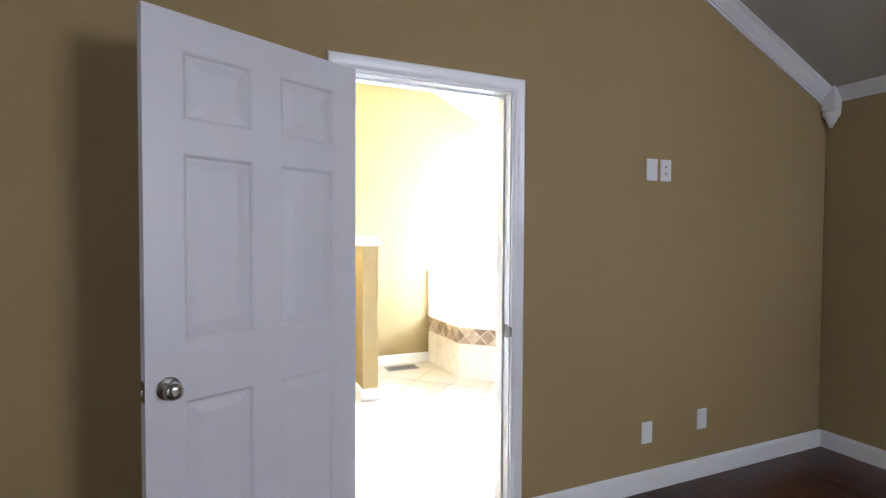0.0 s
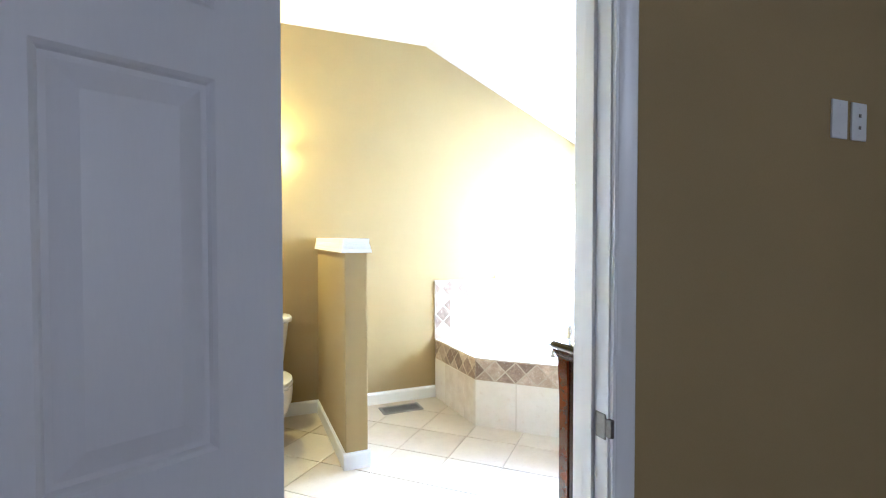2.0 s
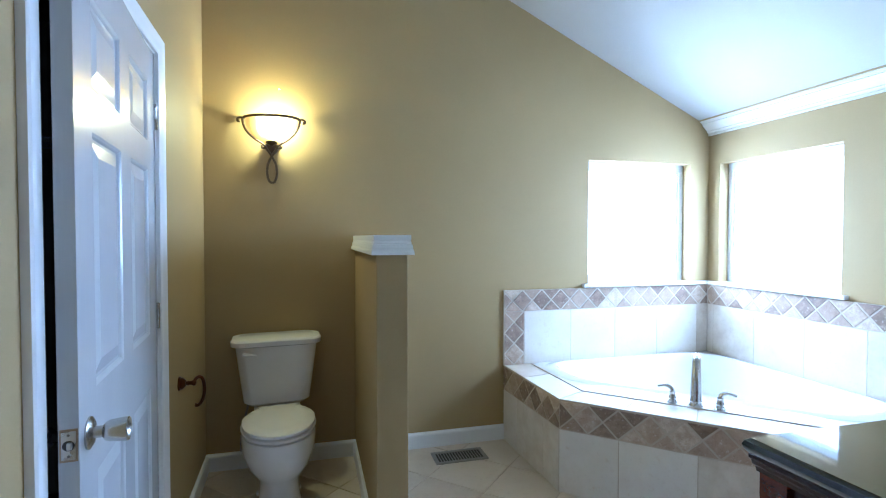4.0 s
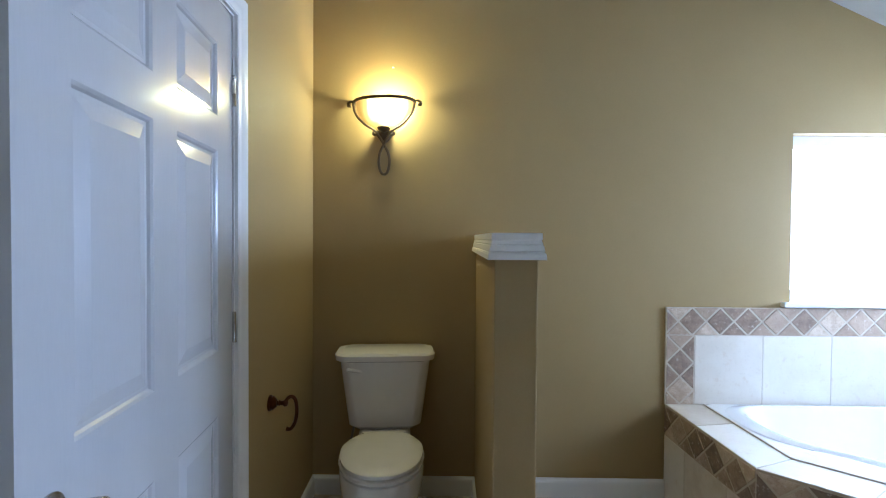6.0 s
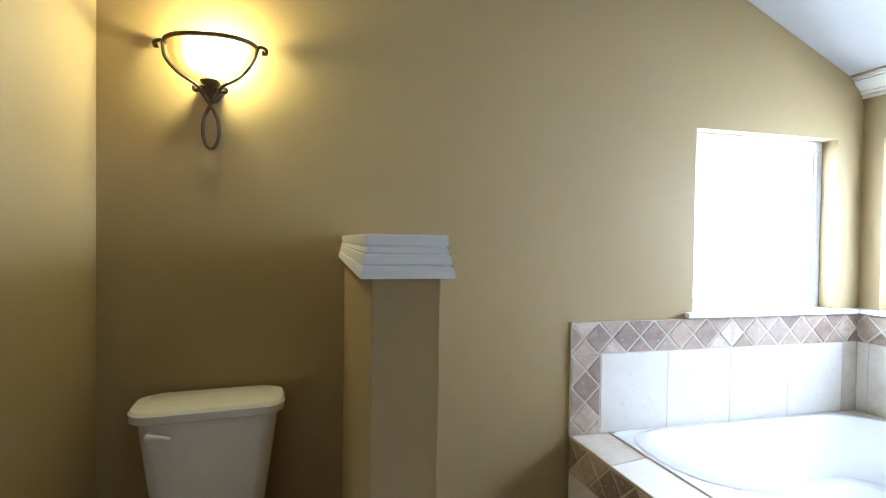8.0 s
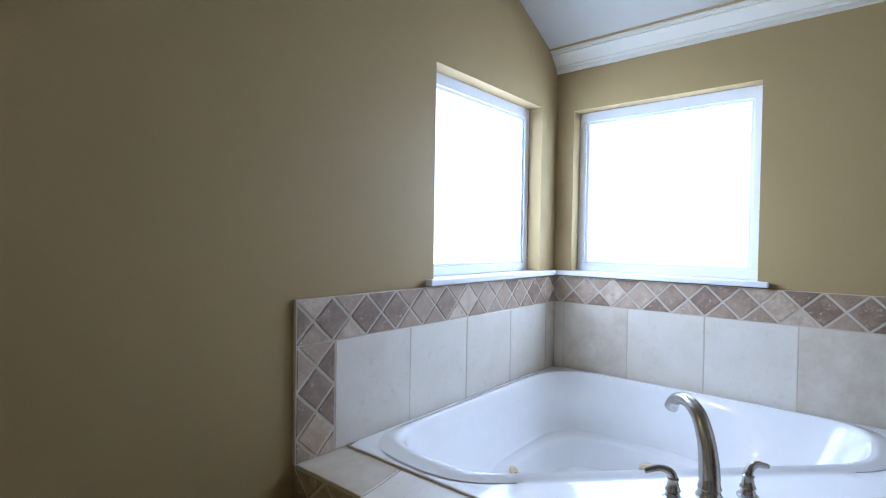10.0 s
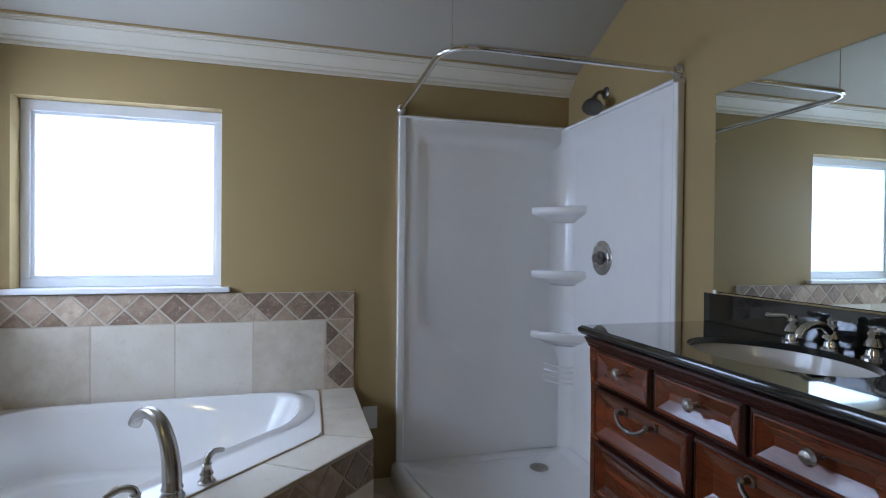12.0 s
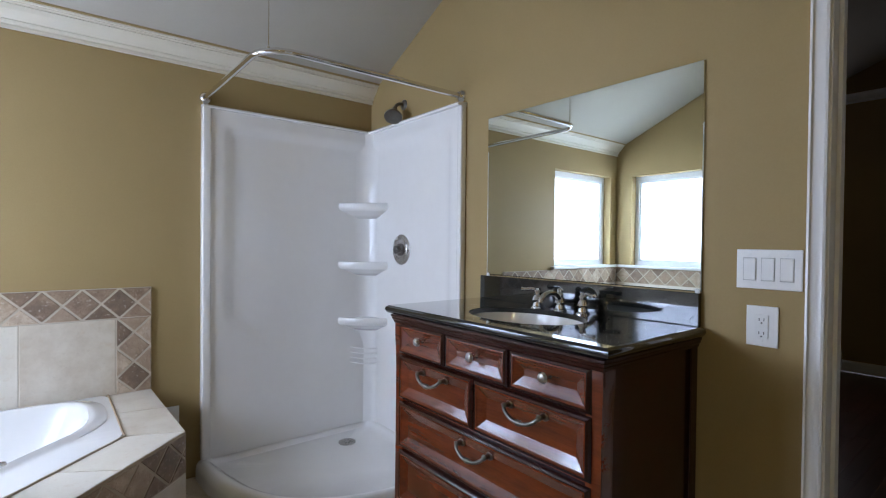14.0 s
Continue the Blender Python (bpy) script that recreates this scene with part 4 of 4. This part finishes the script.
    v = part("valve_plate", lathe([(.086, 0), (.086, .003), (.078, .007), (.064, .006), (.060, .009), (.040, .010)], 36, pose(4.062, YA + .0205, 1.180, -90)), NICKEL, s, "dark nickel shower valve plate", True)
    part("valve_handle", lathe([(.036, .008), (.034, .018), (.024, .022), (.020, .036), (.023, .042), (.016, .048), (.004, .050)], 24, pose(4.062, YA + .0205, 1.180, -90)), PEWTER, v, smooth=True)
    part("valve_lever", tube([(4.062, YA + .060, 1.180), (4.032, YA + .064, 1.175), (4.007, YA + .062, 1.168)], [.009, .008, .006], 10), PEWTER, v, smooth=True)


shower()


def shower_head():
    h = thing("shower_sprayer", "dark nickel shower sprayer on a bent wall arm", "shower sprayer")
    part("flange", lathe([(.030, 0), (.030, .004), (.022, .010), (.012, .012)], 24, pose(4.08, YA, 2.005, -90)), PEWTER, h, smooth=True)
    part("arm", tube(spline([(4.08, YA, 2.005), (4.079, YA + .035, 2.004), (4.076, YA + .055, 1.992), (4.072, YA + .068, 1.972)]), .0095, 12), PEWTER, h, smooth=True)
    m = look((4.072, YA + .068, 1.972), (4.035, YA + .105, 1.90))
    part("head", lathe([(.013, .005), (.017, -.012), (.014, -.022), (.022, -.034), (.042, -.052), (.050, -.066), (.050, -.074), (.044, -.076), (.002, -.072)], 28, m), PEWTER, h, smooth=True)


shower_head()


def curtain_rod():
    r = thing("shower_curtain_rod", "chrome L-shaped shower curtain rod hung on a ceiling wire", "curtain rod")
    z, y, x = 1.940, 3.150, 3.572
    pts = [(XR - .004, y, z)] + [(XR - .1 - .1 * k, y, z) for k in range(6)] + [(x + .13 - .13 * math.sin(a), y - .13 + .13 * math.cos(a), z) for a in [math.pi / 2 * k / 10 for k in range(11)]] + [(x, y - .2 - .1 * k, z) for k in range(8)] + [(x, YA + .004, z)]
    part("rod", tube(pts, .0127, 14), CHROME, r, smooth=True)
    prof = [(.030, 0), (.030, .006), (.024, .014), (.017, .020), (.017, .028)]
    part("flange", lathe(prof, 20, pose(XR - .001, y, z, 0, -90)), CHROME, r, smooth=True)
    part("flange", lathe(prof, 20, pose(x, YA + .001, z, -90)), CHROME, r, smooth=True)
    part("hanger_wire", tube([(x + .05, y - .035, z + .012), (x + .05, y - .035, 2.136 + .4637 * (XR + .02 - x - .05))], .0018, 6), CHROME, r)
    part("wire_eye", lathe([(.005, 0), (.006, .008), (.003, .014)], 10, pose(x + .05, y - .035, z + .010)), CHROME, r)


curtain_rod()


# ---- vanity ----
VX0, VX1, VY = 2.432, 3.366, 2.694


def drawer(parent, x0, x1, z0, z1):
    """A drawer front with a raised rim and a sloped, sunken field."""
    steps = [(0, -.022), (0, .008), (.004, .012), (.010, .012), (.013, .009), (.042, -.0035), (.043, -.0035)]
    rings = [[Vector((x0 + a, VY + d, z0 + a)), Vector((x1 - a, VY + d, z0 + a)), Vector((x1 - a, VY + d, z1 - a)), Vector((x0 + a, VY + d, z1 - a))] for a, d in steps]
    d = part("drawer", loops(rings), CHERRY, parent)
    bead = [(-.007, -.016), (-.007, .004), (-.003, .010), (.002, .0135), (.005, .0135), (.006, .010), (.004, -.016)]
    vs = [[Vector((x0 + a, VY + b, z0 + a)), Vector((x1 - a, VY + b, z0 + a)), Vector((x1 - a, VY + b, z1 - a)), Vector((x0 + a, VY + b, z1 - a))] for a, b in bead]
    part("bead", loops(vs + vs[:1], True, (False, False)), CHERRY_SHADED, d, "dark cock bead round the drawer")
    return d


def vanity():
    v = thing("vanity_cabinet", "dark cherry wood vanity chest with pewter pulls", "vanity cabinet")
    part("front_frame", box(VX0 + .012, VX1 - .012, VY - .035, VY - .013, .10, .906, .002), CHERRY, v)
    for x in (VX0 + .010, VX1 - .030):
        # sides take the darker cherry, their shade put into the colour
        part("side_panel", box(x, x + .020, YA + .004, VY - .030, .10, .937, .002), CHERRY_SHADED, v)
    part("bottom_panel", box(VX0 + .030, VX1 - .030, YA + .004, VY - .030, .10, .12), CHERRY_SHADED, v)
    for x, s in ((VX0, 1), (VX1, -1)):
        prof = [(.0, .0), (.004, .02), (.006, .10), (.008, .45), (.008, .74), (.005, .80), (.001, .85), (.0, .868), (.0, .912)]
        post = loops([[Vector((x + s * (a * .6), VY + .004 - a * .4, z)), Vector((x + s * .05, VY + .004 - a * .4, z)), Vector((x + s * .05, VY - .05, z)), Vector((x + s * (a * .6), VY - .05, z))] for a, z in prof])
        part("corner_post", post, CHERRY, v)
        part("back_post", box(min(x, x + s * .045), max(x, x + s * .045), YA + .002, YA + .045, 0, .912, .003), CHERRY_SHADED, v)
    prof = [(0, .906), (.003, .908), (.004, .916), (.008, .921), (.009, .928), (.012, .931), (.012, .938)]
    part("cornice", loops([[Vector((VX0 - o, YA + .003, z)), Vector((VX0 - o, VY + .006 + o, z)), Vector((VX1 + o, VY + .006 + o, z)), Vector((VX1 + o, YA + .003, z)), Vector((VX1 - .03, YA + .003, z)), Vector((VX1 - .03, VY - .03, z)), Vector((VX0 + .03, VY - .03, z)), Vector((VX0 + .03, YA + .003, z))] for o, z in prof]), CHERRY_SHADED, v)
    part("plinth", box(VX0 + .008, VX1 - .008, YA + .01, VY, .085, .20, .005), CHERRY, v)
    rows = [(2.471, 2.739, .798, .902), (2.762, 3.040, .798, .902), (3.062, 3.322, .798, .902), (2.471, 2.893, .624, .778), (2.914, 3.322, .624, .778), (2.471, 3.322, .436, .598), (2.471, 3.322, .228, .410)]
    for i, (x0, x1, z0, z1) in enumerate(rows):
        d = drawer(v, x0, x1, z0, z1)
        cx, cz = (x0 + x1) / 2, (z0 + z1) / 2 + .008
        if i < 3:
            part("knob", lathe([(.010, -.006), (.007, 0), (.006, .012), (.015, .018), (.017, .026), (.012, .033), (.003, .035)], 20, pose(cx, VY, cz, -90)), NICKEL, d, "round pewter knob", True)
        else:
            cz += .024
            b = tube(spline([(cx - .066, VY + .0, cz + .012), (cx - .065, VY + .024, cz + .011), (cx - .056, VY + .032, cz + .000), (cx - .030, VY + .036, cz - .014), (cx, VY + .036, cz - .018), (cx + .030, VY + .036, cz - .014), (cx + .056, VY + .032, cz + .000), (cx + .065, VY + .024, cz + .011), (cx + .066, VY + .0, cz + .012)], 5), .0058, 10)
            for s in (-1, 1):
                lathe([(.014, -.006), (.014, .002), (.009, .006), (.007, .02), (.010, .026), (.004, .032)], 14, pose(cx + s * .066, VY, cz + .012, -90), b)
            lathe([(.005, -.012), (.009, -.006), (.0085, 0), (.009, .006), (.005, .012)], 12, pose(cx, VY + .036, cz - .018, 0, 90), b)
            part("bail_pull", b, PEWTER, d, "curved pewter bail pull", True)


vanity()
SKX, SKY, SRX, SRY = 2.905, 2.455, .228, .168


def countertop():
    t = thing("granite_countertop", "polished black-green granite top with an oval cutout on the vanity", "countertop")
    n, c = 96, Vector((SKX, SKY))
    rect = radial([(2.408, YA + .002), (3.416, YA + .002), (3.416, 2.716), (2.408, 2.716)], c, n)
    corners = [Vector(p) for p in ((2.408, YA + .002), (3.416, YA + .002), (3.416, 2.716), (2.408, 2.716))]
    for k in corners:
        i = min(range(n), key=lambda j: (rect[j] - k).length)
        rect[i] = k
    hole = [Vector((SKX + SRX * math.cos(2 * math.pi * i / n), SKY + SRY * math.sin(2 * math.pi * i / n))) for i in range(n)]
    inset = lambda a: [Vector((min(max(p.x, 2.408 + a), 3.416 - a), min(p.y, 2.716 - a))) for p in rect]
    R = lambda pts, z: [Vector((p.x, p.y, z)) for p in pts]
    rings = [R(hole, .951), R(inset(.010), .940), R(inset(.006), .944), R(inset(.002), .949), R(inset(.0), .956), R(inset(.003), .964), R(inset(.008), .967), R(inset(.010), .970), R([p + (p - c).normalized() * .002 for p in hole], .970), R(hole, .968), R(hole, .951)]
    part("slab", loops(rings, True, (False, False)), GRANITE, t, smooth=True)
    part("backsplash", box(2.424, 3.405, YA + .001, YA + .021, .9705, 1.074, .002), GRANITE, t)


countertop()


def sink():
    s = thing("sink_basin", "white oval undermount china sink", "sink")
    n = 64
    R = lambda f, z: [Vector((SKX + (SRX + .012) * f * math.cos(2 * math.pi * i / n), SKY + (SRY + .012) * f * math.sin(2 * math.pi * i / n), z)) for i in range(n)]
    part("bowl", loops([R(1.05, .9505), R(.985, .9505), R(.965, .933), R(.88, .868), R(.72, .823), R(.45, .806), R(.1, .802)], True, (False, True)), CHINA, s, smooth=True)
    part("drain", lathe([(.022, 0), (.022, .003), (.004, .003)], 18, pose(SKX, SKY, .8025)), CHROME, s, smooth=True)


sink()


def sink_faucet():
    f = thing("sink_faucet", "polished nickel widespread faucet with two lever handles", "faucet", pose(SKX, 2.262, .970))
    body = [(.027, 0), (.027, .005), (.019, .010), (.016, .022), (.022, .032), (.018, .042), (.012, .052), (.015, .062), (.010, .070), (.012, .078), (.005, .086)]
    part("spout_base", lathe(body, 22), CHROME, f, smooth=True)
    pts = spline([(0, .004, .040), (0, .035, .066), (0, .075, .068), (0, .105, .052), (0, .112, .036)], 6)
    part("spout", tube(pts, [.012 - .002 * i / len(pts) for i in range(len(pts))], 12), CHROME, f, smooth=True)
    for s in (-1, 1):
        h = part("handle_base", lathe(body[:-1], 22, pose(s * .105, .004, 0)), CHROME, f, smooth=True)
        pts = spline([(s * .105, .004, .068), (s * .128, .012, .074), (s * .155, .022, .070), (s * .172, .028, .072)], 5)
        m = len(pts)
        part("lever", tube(pts, [.006 + .003 * (i / m) ** 2 for i in range(m - 1)] + [.004], 10), CHROME, h, smooth=True)


sink_faucet()


def wall_mirror():
    m = thing("wall_mirror", "large frameless mirror with polished edge above the vanity", "mirror")
    x0, x1, z0, z1 = 2.423, 3.380, 1.0775, 1.793
    rings = [[Vector((x0 + a, YA + d, z0 + a)), Vector((x1 - a, YA + d, z0 + a)), Vector((x1 - a, YA + d, z1 - a)), Vector((x0 + a, YA + d, z1 - a))] for a, d in ((0, .001), (0, .005), (.003, .0068))]
    part("glass", loops(rings), MIRROR, m)
    for x in (x1 - .010, x0 + .012):
        part("clip", box(x - .007, x + .007, YA + .001, YA + .009, z0 - .005, z0 + .009, .002), PLATE, m, "clear plastic mirror clip")


wall_mirror()


# ---- switches and outlets ----
def plate(name, label, category, place, w, h, kind, gang=1):
    """A wall plate; place maps (across, up, out) from its middle."""
    t = thing(name, label, category)

    def bx(a0, a1, z0, z1, o0, o1, bev):
        p, q = Vector(place(a0, z0, o0)), Vector(place(a1, z1, o1))
        return box(*[k for i in range(3) for k in sorted((p[i], q[i]))], bev)
    part("cover", bx(-w / 2, w / 2, -h / 2, h / 2, 0, .006, .0025), PLATE, t)
    for g in range(gang):
        o = (g - (gang - 1) / 2) * .046
        if kind == "rocker":
            part("bezel", bx(o - .0175, o + .0175, -.034, .034, .004, .0068, .001), PLATE, t)
            part("rocker", bx(o - .0155, o + .0155, -.031, .031, .006, .0095, .002), PLATE, t)
            part("gap", bx(o - .0168, o + .0168, -.0325, .0325, .005, .0071, .0), GAP, t, "shadow gap round the rocker")
        if kind == "outlet":
            part("insert", bx(o - .0165, o + .0165, -.0335, .0335, .005, .0085, .002), PLATE, t)
            for z in (-.019, .019):
                for s in (-.006, .006):
                    part("slot", bx(o + s - .001, o + s + .001, z - .004, z + .004, .008, .0089, .0), SLOT, t)
                part("ground_hole", bx(o - .002, o + .002, z - .0115, z - .0075, .008, .0089, .0), SLOT, t)
            part("test_button", bx(o - .006, o + .006, -.004, -.001, .008, .0098, .0005), PLATE, t)
            part("reset_button", bx(o - .006, o + .006, .001, .004, .008, .0098, .0005), PLATE, t)
        for z in (-.041, .041):
            part("screw", bx(o - .0028, o + .0028, z - .0028, z + .0028, .0055, .0072, .0008), PLATE, t)
        if kind == "jack":
            for z in (-.018, .018):
                part("jack", bx(o - .005, o + .005, z - .005, z + .005, .0055, .0085, .001), VENTM, t)
    return t


bath = lambda cx, cz: (lambda a, z, o: (cx + a, YA + o, cz + z))
bed = lambda cx, cz: (lambda a, z, o: (cx + a, YW - o, cz + z))
plate("light_switch", "white triple rocker switch plate beside the doorway", "light switch", bath(2.244, 1.156), .162, .112, "rocker", 3)
plate("gfci_outlet", "white outlet with test buttons below the switches", "outlet", bath(2.257, .995), .080, .114, "outlet")
plate("blank_plate", "white blank wall plate on tan bedroom wall", "wall plate", bed(2.966, 1.712), .075, .114, "blank")
plate("media_plate", "white media wall plate with two jacks", "wall plate", bed(3.063, 1.712), .075, .114, "jack")
plate("low_wall_plate", "white wall plate low on tan bedroom wall", "wall plate", bed(2.961, .314), .072, .115, "blank", 1)
plate("low_wall_plate", "white wall plate low on tan bedroom wall", "wall plate", bed(3.370, .331), .072, .115, "blank", 1)
plate("low_outlet_plate", "white plate low on the wall between tub and shower", "wall plate", lambda a, z, o: (XR - o, 3.300 + a, .345 + z), .072, .115, "blank")


# ---- closet ----
def closet_shelf():
    c = thing("wire_shelf", "white coated wire closet shelf with hanging lip", "wire shelf")
    for y, z in ((4.63, 1.80), (4.63, 1.765), (4.80, 1.80), (4.94, 1.80)):
        part("rail", tube([(-.245, y, z), (.925, y, z)], .0035, 6), WIRE, c)
    o = None
    for i in range(45):
        x = -.23 + .0258 * i
        if o is None:
            o = part("wire", tube([(0, 4.945, 1.803), (0, 4.63, 1.803), (0, 4.627, 1.765)], .0018, 5), WIRE, c)
            o.location.x = x
        else:
            share("wire", o.data, c, pose(x, 0, 0))


closet_shelf()


# ---- floor tiles and planks ----
def bath_floor():
    d = .34
    c0, s0 = -1.38, 6.82
    k = d * math.sqrt(2)
    for i in range(-8, 9):
        for j in range(-8, 9):
            c, s = c0 + k * (i + .5), s0 + k * (j + .5)
            x, y = (s + c) / 2, (s - c) / 2
            r = k / 2 - .0042
            p = clip([(x - r, y), (x, y - r), (x + r, y), (x, y + r)], (X0 + .001, YW + .064), (XR - .002, YB - .002))
            if len(p) < 3 or area(p) < 5e-4:
                continue
            mx, my = sum(q[0] for q in p) / len(p), sum(q[1] for q in p) / len(p)
            if my < YA and not DL < mx < DR:
                continue
            if (mx - 2.862) * .693 + (my - 4.255) * .721 > .30 and mx > 3.2 and my > 3.6:
                continue
            tile(p, lambda u, v, w: (u, v, w), FZ - .005, FZ + .0008 * random.random(), FLOORT, floor_bath, "floor_tile")


bath_floor()


def bed_floor():
    w, y = .083, None
    for i in range(60):
        x0 = BX1 - .016 - (i + 1) * w
        if x0 < .4:
            break
        y = BY0 + .02 + random.random() * .6
        while y < YW + .05:
            y1 = min(YW + .055, y + .7 + random.random() * .7)
            if y1 - y > .03:
                tile([(x0 + .0008, y + .0008), (x0 + w - .0008, y + .0008), (x0 + w - .0008, y1 - .0008), (x0 + .0008, y1 - .0008)], lambda u, v, q: (u, v, q), -.0065, -.0006, PLANK, floor_bed, "plank", .001)
            y = y1


bed_floor()
